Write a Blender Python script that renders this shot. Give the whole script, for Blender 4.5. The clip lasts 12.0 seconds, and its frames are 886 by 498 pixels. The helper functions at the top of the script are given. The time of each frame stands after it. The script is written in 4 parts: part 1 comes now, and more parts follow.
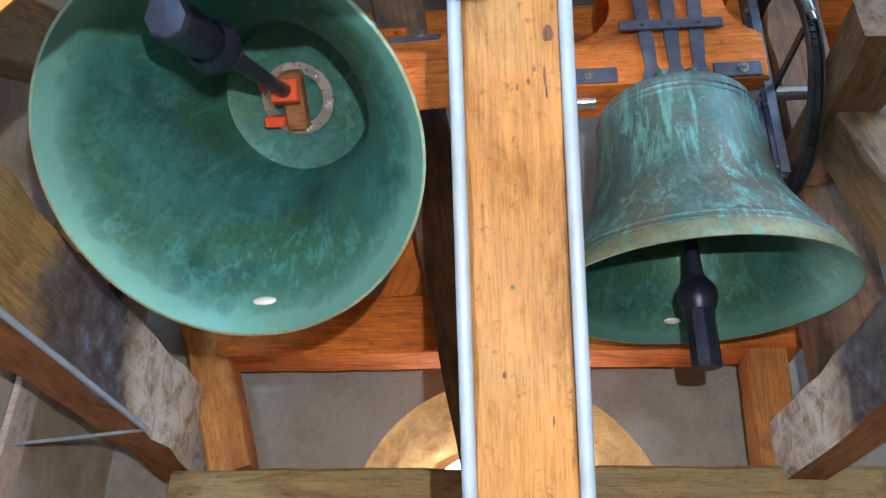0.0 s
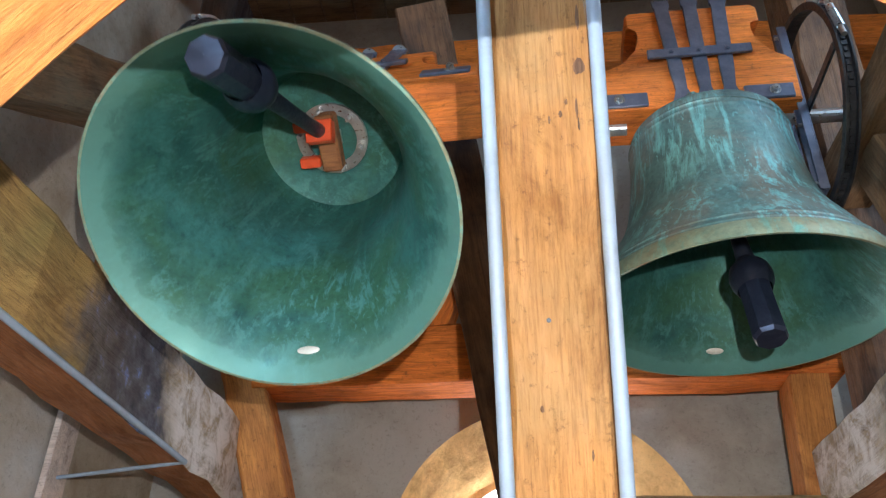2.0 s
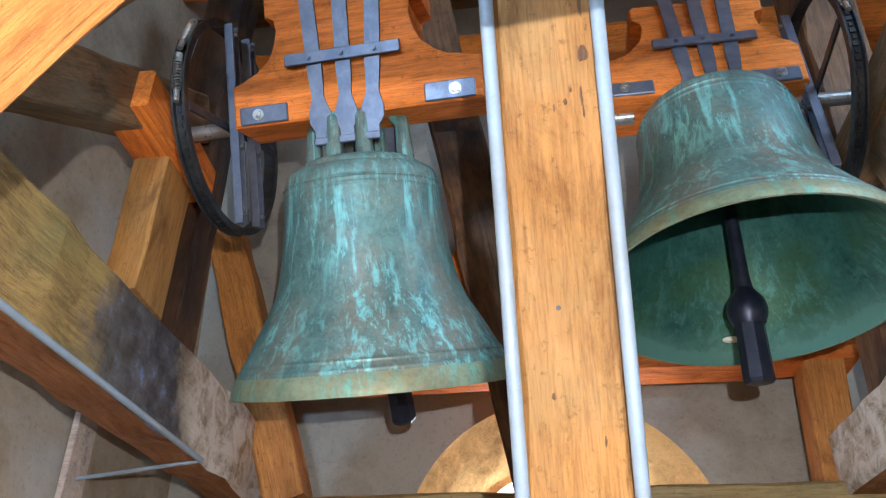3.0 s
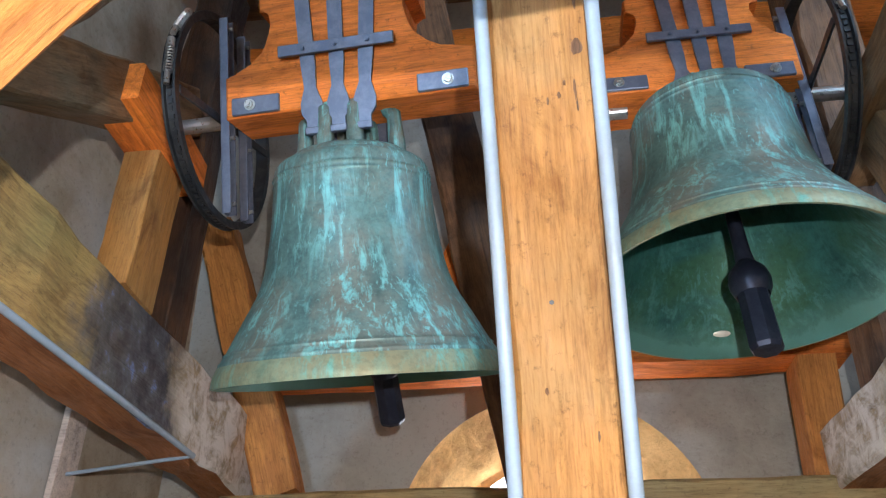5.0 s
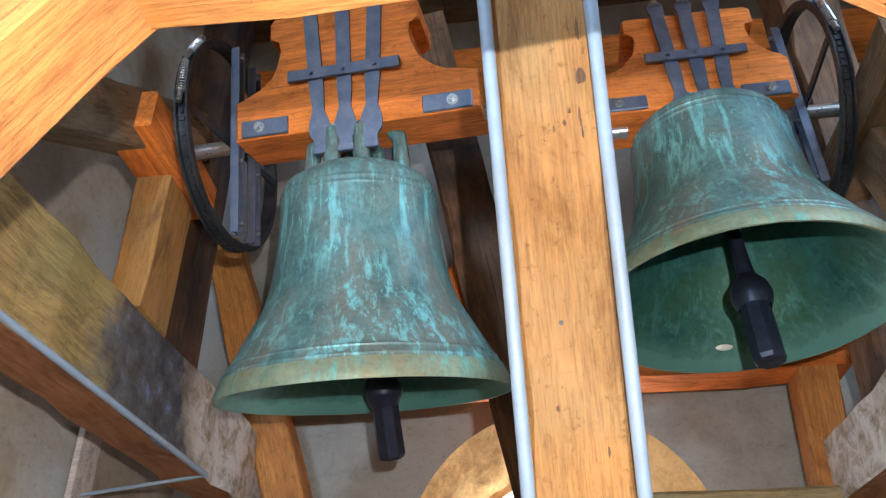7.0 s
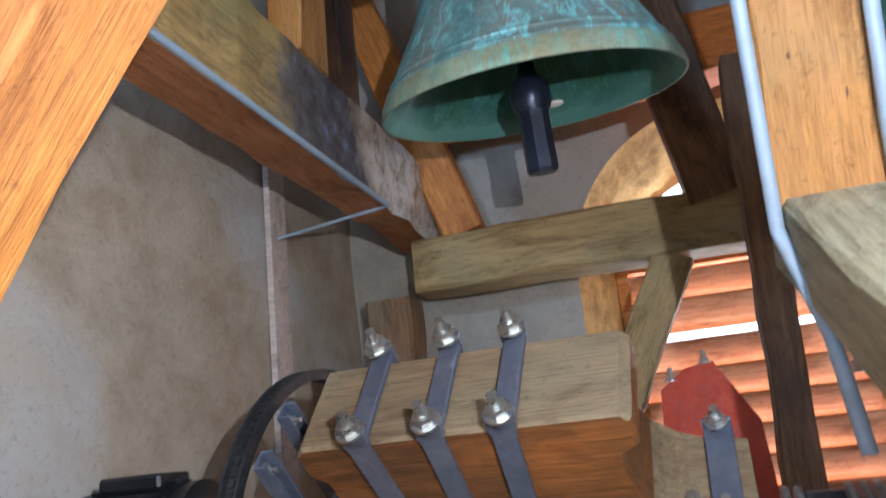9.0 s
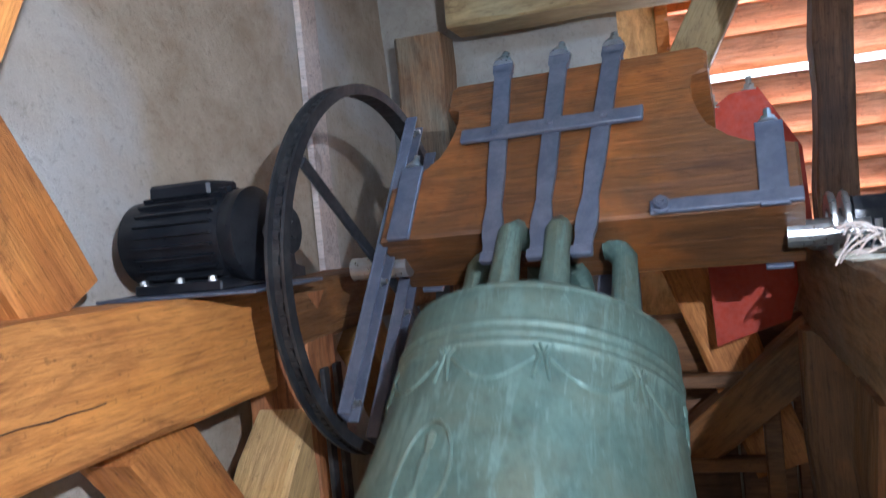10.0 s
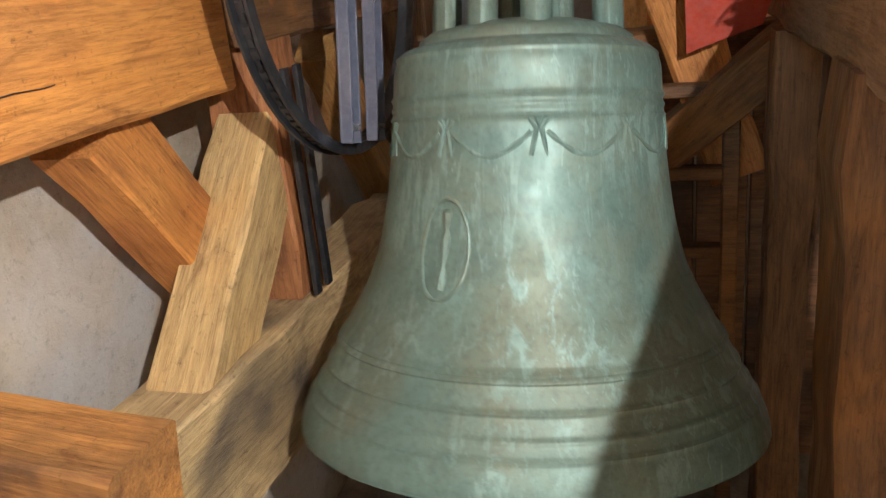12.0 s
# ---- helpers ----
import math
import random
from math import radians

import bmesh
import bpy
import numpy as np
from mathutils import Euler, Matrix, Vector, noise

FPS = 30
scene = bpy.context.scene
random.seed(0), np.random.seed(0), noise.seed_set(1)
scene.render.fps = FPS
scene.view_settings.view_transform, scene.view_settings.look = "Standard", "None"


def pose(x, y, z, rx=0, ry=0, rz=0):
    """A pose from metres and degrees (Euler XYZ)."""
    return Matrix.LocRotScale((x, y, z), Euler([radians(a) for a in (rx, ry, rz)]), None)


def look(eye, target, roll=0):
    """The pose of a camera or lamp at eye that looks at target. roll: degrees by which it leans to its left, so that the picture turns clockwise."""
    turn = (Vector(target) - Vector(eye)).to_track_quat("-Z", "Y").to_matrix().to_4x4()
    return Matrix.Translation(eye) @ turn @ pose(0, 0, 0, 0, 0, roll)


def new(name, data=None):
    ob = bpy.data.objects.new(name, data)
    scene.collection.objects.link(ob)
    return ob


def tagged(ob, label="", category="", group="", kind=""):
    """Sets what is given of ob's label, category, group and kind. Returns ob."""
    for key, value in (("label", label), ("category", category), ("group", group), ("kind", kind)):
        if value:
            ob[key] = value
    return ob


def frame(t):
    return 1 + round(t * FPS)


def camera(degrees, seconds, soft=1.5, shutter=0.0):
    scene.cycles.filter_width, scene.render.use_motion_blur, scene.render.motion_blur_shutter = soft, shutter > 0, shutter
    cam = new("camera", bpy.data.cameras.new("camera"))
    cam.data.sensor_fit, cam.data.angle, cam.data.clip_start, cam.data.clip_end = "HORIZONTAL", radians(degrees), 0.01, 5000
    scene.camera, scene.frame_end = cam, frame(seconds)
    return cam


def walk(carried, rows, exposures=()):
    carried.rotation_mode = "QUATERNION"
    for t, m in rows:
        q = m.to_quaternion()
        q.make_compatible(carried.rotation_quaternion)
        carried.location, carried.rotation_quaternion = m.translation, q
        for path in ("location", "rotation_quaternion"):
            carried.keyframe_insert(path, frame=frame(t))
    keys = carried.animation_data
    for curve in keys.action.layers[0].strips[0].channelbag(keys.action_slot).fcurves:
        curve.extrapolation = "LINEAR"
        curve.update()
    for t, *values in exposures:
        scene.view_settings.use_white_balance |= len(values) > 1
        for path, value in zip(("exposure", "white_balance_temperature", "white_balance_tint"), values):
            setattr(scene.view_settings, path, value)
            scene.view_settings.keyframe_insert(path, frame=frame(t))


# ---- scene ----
cam = camera(57.61, 12.0, soft=1.25, shutter=0.2)
PATH = [
    (0, pose(0.155, 0.088, 2.016, 119.95, -0.49, 3.44)),
    (0.5, pose(0.154, 0.095, 2.021, 119.97, -0.48, 4.33)),
    (1, pose(0.153, 0.086, 2.021, 120.46, -0.42, 5.05)),
    (1.5, pose(0.152, 0.080, 2.022, 121.33, -0.69, 5.48)),
    (2, pose(0.150, 0.077, 2.026, 121.70, -0.85, 5.81)),
    (2.5, pose(0.150, 0.082, 2.017, 121.78, -0.38, 6.50)),
    (3, pose(0.155, 0.080, 2.015, 121.50, -0.06, 7.26)),
    (5, pose(0.154, 0.088, 2.018, 121.15, 0.14, 6.78)),
    (5.5, pose(0.154, 0.079, 2.014, 121.05, 0.70, 7.08)),
    (6, pose(0.149, 0.054, 2.006, 121.50, 0.78, 6.99)),
    (6.5, pose(0.146, 0.045, 2.007, 122.23, 0.65, 6.88)),
    (6.7, pose(0.143, 0.039, 2.007, 122.22, 0.76, 6.91)),
    (8.3, pose(0.048, 0.034, 1.994, 115.53, 3.69, 12.25)),
    (8.5, pose(0.003, 0.045, 1.977, 112.94, 4.64, 13.44)),
    (8.6, pose(-0.002, 0.048, 1.973, 111.53, 3.92, 14.09)),
    (9, pose(-0.048, 0.040, 1.936, 104.61, 5.82, 17.20)),
    (9.2, pose(-0.070, 0.047, 1.921, 100.35, 6.49, 18.32)),
    (9.5, pose(-0.101, 0.060, 1.901, 96.26, 5.55, 18.17)),
    (9.7, pose(-0.116, 0.060, 1.873, 93.10, 5.09, 18.06)),
    (9.8, pose(-0.124, 0.062, 1.862, 91.68, 5.37, 17.98)),
    (10, pose(-0.122, 0.058, 1.829, 88.62, 5.54, 18.28)),
    (10.2, pose(-0.134, 0.059, 1.803, 85.43, 6.30, 18.30)),
    (10.3, pose(-0.139, 0.063, 1.796, 83.58, 6.63, 18.30)),
    (10.5, pose(-0.149, 0.074, 1.784, 80.09, 6.68, 18.07)),
    (10.6, pose(-0.154, 0.069, 1.779, 78.51, 6.19, 17.70)),
    (10.8, pose(-0.166, 0.059, 1.771, 76.19, 5.18, 16.78)),
    (11, pose(-0.169, 0.073, 1.746, 74.59, 5.96, 16.61)),
    (11.5, pose(-0.162, 0.072, 1.732, 72.37, 5.42, 15.90)),
    (12, pose(-0.162, 0.070, 1.726, 70.63, 5.33, 15.03)),
]
walk(cam, PATH, [(0, 0.15, 5650, 10), (6.5, 0.15, 5650, 10), (8.5, 0.0, 5150, 10), (9.3, -0.05, 5150, 10), (10.2, 0.25, 4750, 10), (11.0, 0.5, 6000, 10), (11.5, 0.6, 5700, 10), (12.0, 0.5, 5750, 10)])


# ---------- world and light ----------
world = bpy.data.worlds.new("sky")
scene.world = world
world.use_nodes = True
wn = world.node_tree.nodes
sky = wn.new("ShaderNodeTexSky")
sky.sky_type, sky.sun_disc, sky.sun_elevation, sky.sun_rotation = "NISHITA", False, radians(38), radians(200)
wn["Background"].inputs[1].default_value = 0.15
world.node_tree.links.new(sky.outputs[0], wn["Background"].inputs[0])


def lamp(name, kind, m, energy, colour, size=0.1, size_y=None):
    data = bpy.data.lights.new(name, kind)
    data.energy, data.color = energy, colour
    if kind == "AREA":
        data.shape, data.size, data.size_y = "RECTANGLE", size, size_y or size
    elif kind == "SUN":
        data.angle = radians(size)
    else:
        data.shadow_soft_size = size
    ob = new(name, data)
    ob.matrix_basis = m
    return ob


# the work lamp that hangs beside the camera, and daylight from front and window
lamp("work_lamp", "POINT", pose(0.26, -0.13, 2.078), 132, (1.0, 0.94, 0.86), 0.008)
lamp("sun", "SUN", look((2, -6, 7), (0, 0, 0)), 3.0, (1.0, 0.93, 0.82), 0.5)
lamp("daylight_front", "AREA", look((-0.75, -1.4, 3.0), (-0.1, 2.0, 3.3)), 46, (0.58, 0.80, 1.0), 0.35, 0.36)
# unseen fill added to lift the upper shadows; the east wall has no opening
lamp("fill_side", "AREA", look((1.95, 1.2, 4.1), (-0.9, 1.8, 3.2)), 28, (0.58, 0.80, 1.0), 1.1, 1.0)
lamp("daylight_back", "AREA", look((0.2, 3.42, 2.3), (0.2, 1.0, 2.3)), 15, (1.0, 0.93, 0.85), 0.8, 1.3)


# ---------- materials ----------
def material(name, rough=0.6, metal=0.0):
    m = bpy.data.materials.new(name)
    m.use_nodes = True
    b = m.node_tree.nodes["Principled BSDF"]
    b.inputs["Roughness"].default_value, b.inputs["Metallic"].default_value = rough, metal
    return m, m.node_tree.nodes, m.node_tree.links, b


def mapped(nodes, links, scale=(1, 1, 1), kind="Object"):
    c, mp = nodes.new("ShaderNodeTexCoord"), nodes.new("ShaderNodeMapping")
    mp.inputs["Scale"].default_value = scale
    links.new(c.outputs[kind], mp.inputs[0])
    return mp.outputs[0]


def noise_tex(nodes, links, vec, scale, detail=6, rough=0.6, distort=0.0):
    n = nodes.new("ShaderNodeTexNoise")
    n.inputs["Scale"].default_value, n.inputs["Detail"].default_value = scale, detail
    n.inputs["Roughness"].default_value, n.inputs["Distortion"].default_value = rough, distort
    if vec:
        links.new(vec, n.inputs["Vector"])
    return n.outputs["Fac"]


def ramp(nodes, links, fac, stops):
    r = nodes.new("ShaderNodeValToRGB")
    while len(r.color_ramp.elements) < len(stops):
        r.color_ramp.elements.new(0.5)
    for e, (p, c) in zip(r.color_ramp.elements, stops):
        e.position, e.color = p, (*c, 1)
    links.new(fac, r.inputs[0])
    return r.outputs[0]


def mix(nodes, links, fac, a, b, kind="MIX"):
    n = nodes.new("ShaderNodeMix")
    n.data_type, n.blend_type = "RGBA", kind
    for socket, value in ((n.inputs[0], fac), (n.inputs[6], a), (n.inputs[7], b)):
        if isinstance(value, (int, float)):
            socket.default_value = value
        elif isinstance(value, tuple):
            socket.default_value = (*value, 1)
        else:
            links.new(value, socket)
    return n.outputs[2]


def bump(nodes, links, b, height, strength=0.3, distance=0.01):
    n = nodes.new("ShaderNodeBump")
    n.inputs["Strength"].default_value, n.inputs["Distance"].default_value = strength, distance
    links.new(height, n.inputs["Height"])
    links.new(n.outputs[0], b.inputs["Normal"])


def wood(name, light, dark, stain, stain_amount=0.5, rough=0.65):
    """Sawn timber: the grain runs along the local x; stains of a second colour lie over it."""
    m, n, l, b = material(name, rough)
    info = n.new("ShaderNodeObjectInfo")
    coords = n.new("ShaderNodeTexCoord")
    shift = n.new("ShaderNodeVectorMath")
    shift.operation = "MULTIPLY_ADD"
    comb = n.new("ShaderNodeCombineXYZ")
    for k in range(3):
        l.new(info.outputs["Random"], comb.inputs[k])
    l.new(comb.outputs[0], shift.inputs[0])
    shift.inputs[1].default_value = (7, 11, 5)
    l.new(coords.outputs["Object"], shift.inputs[2])
    stretch = n.new("ShaderNodeMapping")
    stretch.inputs["Scale"].default_value = (1.4, 22, 22)
    l.new(shift.outputs[0], stretch.inputs[0])
    grain = noise_tex(n, l, stretch.outputs[0], 3.0, 8, 0.65, 0.6)
    broad = noise_tex(n, l, shift.outputs[0], 2.6, 4, 0.6, 0.4)
    streak = n.new("ShaderNodeMapping")
    streak.inputs["Scale"].default_value = (4, 60, 60)
    l.new(shift.outputs[0], streak.inputs[0])
    fine = noise_tex(n, l, streak.outputs[0], 3.5, 5, 0.7)
    base = ramp(n, l, grain, [(0.3, dark), (0.62, light)])
    mask = ramp(n, l, broad, [(0.62 - 0.3 * stain_amount, (0, 0, 0)), (0.8 - 0.2 * stain_amount, (1, 1, 1))])
    col = mix(n, l, mask, base, stain)
    speck = ramp(n, l, fine, [(0.3, (0.5, 0.44, 0.38)), (0.52, (1, 1, 1))])
    col = mix(n, l, 0.75, col, speck, "MULTIPLY")
    # dirt and weathering in long patches, and dark pores
    patch = n.new("ShaderNodeMapping")
    patch.inputs["Scale"].default_value = (2.2, 6, 6)
    l.new(shift.outputs[0], patch.inputs[0])
    dirt = noise_tex(n, l, patch.outputs[0], 1.6, 9, 0.72, 0.9)
    col = mix(n, l, 0.6, col, ramp(n, l, dirt, [(0.36, (0.42, 0.34, 0.28)), (0.47, (0.95, 0.93, 0.9)), (0.62, (1.18, 1.12, 1.0))]), "MULTIPLY")
    pores = noise_tex(n, l, shift.outputs[0], 55, 5, 0.75)
    col = mix(n, l, 0.7, col, ramp(n, l, pores, [(0.30, (0.35, 0.3, 0.26)), (0.42, (1, 1, 1))]), "MULTIPLY")
    l.new(col, b.inputs["Base Color"])
    l.new(ramp(n, l, dirt, [(0.35, (min(1, rough + 0.2),) * 3), (0.6, (rough * 0.8,) * 3)]), b.inputs["Roughness"])
    height = n.new("ShaderNodeMath")
    height.operation, height.inputs[1].default_value = "MULTIPLY_ADD", 0.5
    l.new(dirt, height.inputs[0])
    l.new(grain, height.inputs[2])
    bump(n, l, b, height.outputs[0], 0.65, 0.008)
    return m


OAK = wood("oak_fresh", (0.66, 0.285, 0.062), (0.44, 0.165, 0.034), (0.40, 0.145, 0.03), 0.5)
OAK_PALE = wood("oak_pale", (0.49, 0.235, 0.058), (0.33, 0.14, 0.030), (0.38, 0.22, 0.075), 0.6)
OAK_RED = wood("oak_red", (0.90, 0.255, 0.024), (0.60, 0.14, 0.014), (0.52, 0.14, 0.02), 0.35, 0.72)
OAK_YOKE = wood("oak_yoke", (0.165, 0.072, 0.022), (0.065, 0.029, 0.011), (0.38, 0.13, 0.022), 0.35, 0.42)
OLD = wood("oak_old", (0.30, 0.17, 0.075), (0.14, 0.075, 0.032), (0.22, 0.19, 0.13), 0.55)
GREEN = wood("oak_mossy", (0.46, 0.33, 0.14), (0.28, 0.18, 0.07), (0.34, 0.27, 0.13), 0.55)
PALE_GREEN = wood("oak_lichen", (0.43, 0.40, 0.27), (0.28, 0.25, 0.15), (0.36, 0.37, 0.28), 0.55)
TAR = wood("oak_tarred", (0.15, 0.07, 0.032), (0.05, 0.025, 0.015), (0.012, 0.009, 0.010), 0.9, 0.45)
DUSTY = wood("oak_dusty", (0.25, 0.18, 0.10), (0.15, 0.10, 0.05), (0.22, 0.18, 0.11), 0.6, 0.85)

OAK_BUFF = wood("oak_buff", (0.62, 0.42, 0.18), (0.42, 0.26, 0.095), (0.52, 0.30, 0.09), 0.5)
STAINED = wood("oak_stained", (0.60, 0.43, 0.21), (0.40, 0.27, 0.12), (0.12, 0.09, 0.06), 0.45)
SLEEPER = wood("oak_sleeper", (0.66, 0.30, 0.075), (0.40, 0.16, 0.035), (0.07, 0.035, 0.018), 0.6)
OAK_DARK = wood("oak_dark", (0.20, 0.095, 0.03), (0.09, 0.04, 0.014), (0.32, 0.13, 0.025), 0.4)
TAR_BROWN = wood("oak_tar_brown", (0.25, 0.125, 0.055), (0.12, 0.06, 0.028), (0.025, 0.016, 0.015), 0.5)
OAK_BROWN = wood("oak_brown", (0.42, 0.17, 0.055), (0.22, 0.085, 0.03), (0.30, 0.12, 0.04), 0.4)


def rail_wood():
    """Old rail: mossy ochre at one end, a tarry blue-black spill with a painted blue sheen past the middle, paler at
    the other.
    """
    m = wood("oak_rail", (0.46, 0.30, 0.10), (0.25, 0.15, 0.05), (0.24, 0.20, 0.07), 0.5)
    n, l = m.node_tree.nodes, m.node_tree.links
    b = n["Principled BSDF"]
    old = b.inputs["Base Color"].links[0].from_socket
    c, sep = n.new("ShaderNodeTexCoord"), n.new("ShaderNodeSeparateXYZ")
    l.new(c.outputs["Object"], sep.inputs[0])
    add = n.new("ShaderNodeMath")
    add.operation = "MULTIPLY_ADD"
    add.inputs[1].default_value = 0.5
    l.new(noise_tex(n, l, c.outputs["Object"], 5, 6, 0.65, 0.3), add.inputs[0])
    l.new(sep.outputs[0], add.inputs[2])
    spill = ramp(n, l, add.outputs[0], [(0.22, (0, 0, 0)), (0.34, (0.8, 0.8, 0.8)), (0.70, (1, 1, 1)), (0.86, (0.2, 0.2, 0.2))])
    # paler mask towards the far end
    lime = ramp(n, l, add.outputs[0], [(0.72, (0, 0, 0)), (0.96, (1, 1, 1))])
    # the blue top stop paints a reflected sheen into the spill
    tint = ramp(n, l, noise_tex(n, l, c.outputs["Object"], 16, 6, 0.7), [(0.4, (0.03, 0.03, 0.042)), (0.6, (0.11, 0.11, 0.13)), (0.72, (0.16, 0.26, 0.60))])
    col = mix(n, l, spill, old, tint)
    worn = ramp(n, l, noise_tex(n, l, c.outputs["Object"], 11, 8, 0.72, 0.6), [(0.40, (0.15, 0.15, 0.15)), (0.56, (1, 1, 1))])
    l.new(mix(n, l, mix(n, l, 1.0, lime, worn, "MULTIPLY"), col, (0.70, 0.64, 0.58)), b.inputs["Base Color"])
    return m


RAIL = rail_wood()


def stone(name, light, dark, patch, scale=3.0, relief=0.5):
    m, n, l, b = material(name, 0.92)
    v = mapped(n, l)
    big, mid = noise_tex(n, l, v, scale * 0.5, 5, 0.6, 0.5), noise_tex(n, l, v, scale * 2.5, 8, 0.7, 0.3)
    fine = noise_tex(n, l, v, scale * 22, 6, 0.75)
    col = mix(n, l, ramp(n, l, mid, [(0.35, (0, 0, 0)), (0.65, (1, 1, 1))]), dark, light)
    col = mix(n, l, ramp(n, l, big, [(0.48, (0, 0, 0)), (0.66, (1, 1, 1))]), col, patch)
    col = mix(n, l, 0.45, col, ramp(n, l, fine, [(0.32, (0.45, 0.43, 0.4)), (0.46, (1, 1, 1))]), "MULTIPLY")
    l.new(col, b.inputs["Base Color"])
    add = n.new("ShaderNodeMath")
    add.operation = "MULTIPLY_ADD"
    add.inputs[1].default_value = 0.35
    l.new(fine, add.inputs[0])
    l.new(mid, add.inputs[2])
    bump(n, l, b, add.outputs[0], relief, 0.02)
    return m


PLASTER = stone("plaster", (0.53, 0.45, 0.34), (0.38, 0.295, 0.20), (0.56, 0.54, 0.51), 2.2)
PLASTER_BACK = stone("plaster_back", (0.44, 0.41, 0.35), (0.33, 0.30, 0.25), (0.42, 0.41, 0.37))
# the reveal's ochre carries the orange daylight that falls on it
REVEAL = stone("reveal_stone_daylit", (0.86, 0.58, 0.22), (0.46, 0.26, 0.08), (0.78, 0.50, 0.18), 7, 1.0)
FLOOR = stone("floor_dust", (0.30, 0.26, 0.2), (0.16, 0.13, 0.1), (0.24, 0.2, 0.16), 4)


def bronze(name, light, dark, streak, brown, band=None):
    """Bell bronze with verdigris: pale streaks run down the bell's own axis."""
    m, n, l, b = material(name, 0.5, 0.35)
    v, down = mapped(n, l), mapped(n, l, (9, 9, 1.1))
    big, mid = noise_tex(n, l, v, 3.2, 6, 0.65, 0.6), noise_tex(n, l, v, 14, 8, 0.7, 0.4)
    runs, fine = noise_tex(n, l, down, 3.2, 8, 0.7, 0.5), noise_tex(n, l, v, 70, 4, 0.7)
    col = mix(n, l, ramp(n, l, mid, [(0.35, (0, 0, 0)), (0.68, (1, 1, 1))]), dark, light)
    col = mix(n, l, ramp(n, l, big, [(0.44, (0, 0, 0)), (0.62, (1, 1, 1))]), col, brown)
    where = ramp(n, l, noise_tex(n, l, v, 4.5, 3, 0.5), [(0.40, (0.25, 0.25, 0.25)), (0.60, (1, 1, 1))])
    col = mix(n, l, mix(n, l, 1.0, ramp(n, l, runs, [(0.50, (0, 0, 0)), (0.60, (1, 1, 1))]), where, "MULTIPLY"), col, streak)
    spots = ramp(n, l, noise_tex(n, l, mapped(n, l, (3, 3, 1)), 26, 4, 0.6, 0.6), [(0.60, (0, 0, 0)), (0.67, (0.8, 0.8, 0.8))])
    col = mix(n, l, mix(n, l, 1.0, spots, where, "MULTIPLY"), col, streak)
    col = mix(n, l, 0.5, col, ramp(n, l, fine, [(0.3, (0.5, 0.5, 0.5)), (0.55, (1, 1, 1))]), "MULTIPLY")
    if band:
        # pale crust that starts at the lip (local z = 0) and ends in a ragged edge
        sep, add = n.new("ShaderNodeSeparateXYZ"), n.new("ShaderNodeMath")
        add.operation, add.inputs[1].default_value = "MULTIPLY_ADD", 0.09
        l.new(v, sep.inputs[0])
        l.new(noise_tex(n, l, v, 9, 7, 0.7, 0.8), add.inputs[0])
        l.new(sep.outputs[2], add.inputs[2])
        crust = ramp(n, l, add.outputs[0], [(0.075, (0.75, 0.75, 0.75)), (0.082, (0.45, 0.45, 0.45)), (0.125, (0, 0, 0))])
        col = mix(n, l, crust, col, band)
    l.new(col, b.inputs["Base Color"])
    l.new(ramp(n, l, mid, [(0.3, (0.36, 0.36, 0.36)), (0.7, (0.7, 0.7, 0.7))]), b.inputs["Roughness"])
    bump(n, l, b, mid, 0.18, 0.006)
    return m


VERDIGRIS = bronze("bronze_verdigris", (0.19, 0.34, 0.31), (0.08, 0.155, 0.15), (0.27, 0.62, 0.60), (0.23, 0.235, 0.19))
VERDIGRIS_PALE = bronze("bronze_pale", (0.145, 0.215, 0.172), (0.095, 0.148, 0.122), (0.19, 0.27, 0.225), (0.145, 0.165, 0.115))
INSIDE = bronze("bronze_inside", (0.07, 0.225, 0.19), (0.03, 0.105, 0.092), (0.095, 0.26, 0.22), (0.055, 0.15, 0.085), (0.16, 0.35, 0.29))
LIP = bronze("bronze_lip", (0.40, 0.44, 0.28), (0.20, 0.28, 0.19), (0.22, 0.46, 0.36), (0.34, 0.30, 0.17))


def metal(name, colour, worn, rough=0.4, metallic=0.8):
    m, n, l, b = material(name, rough, metallic)
    v = mapped(n, l)
    a, c = noise_tex(n, l, v, 18, 6, 0.7, 0.3), noise_tex(n, l, v, 90, 4, 0.6)
    col = mix(n, l, ramp(n, l, a, [(0.42, (0, 0, 0)), (0.7, (1, 1, 1))]), colour, worn)
    l.new(col, b.inputs["Base Color"])
    l.new(ramp(n, l, c, [(0.3, (rough * 0.75,) * 3), (0.7, (min(1, rough * 1.3),) * 3)]), b.inputs["Roughness"])
    bump(n, l, b, c, 0.1, 0.002)
    return m


IRON = metal("iron_strap", (0.125, 0.14, 0.19), (0.20, 0.21, 0.26), 0.42, 0.5)
IRON_DARK = metal("iron_dark", (0.035, 0.036, 0.04), (0.08, 0.078, 0.075), 0.42, 0.6)
STEEL = metal("steel_bolt", (0.55, 0.56, 0.55), (0.36, 0.36, 0.33), 0.32, 0.9)
BRIGHT_BRONZE = metal("bright_bronze", (0.85, 0.80, 0.70), (0.62, 0.58, 0.46), 0.4, 0.3)
CLAPPER = metal("clapper_iron", (0.022, 0.026, 0.045), (0.045, 0.05, 0.075), 0.38, 0.5)
MOTOR = metal("motor_black", (0.012, 0.013, 0.016), (0.03, 0.03, 0.033), 0.35, 0.3)
RED = metal("red_paint", (0.40, 0.034, 0.005), (0.30, 0.026, 0.004), 0.65, 0.0)
RED_BAND = metal("red_band", (0.75, 0.09, 0.02), (0.6, 0.07, 0.02), 0.4, 0.0)
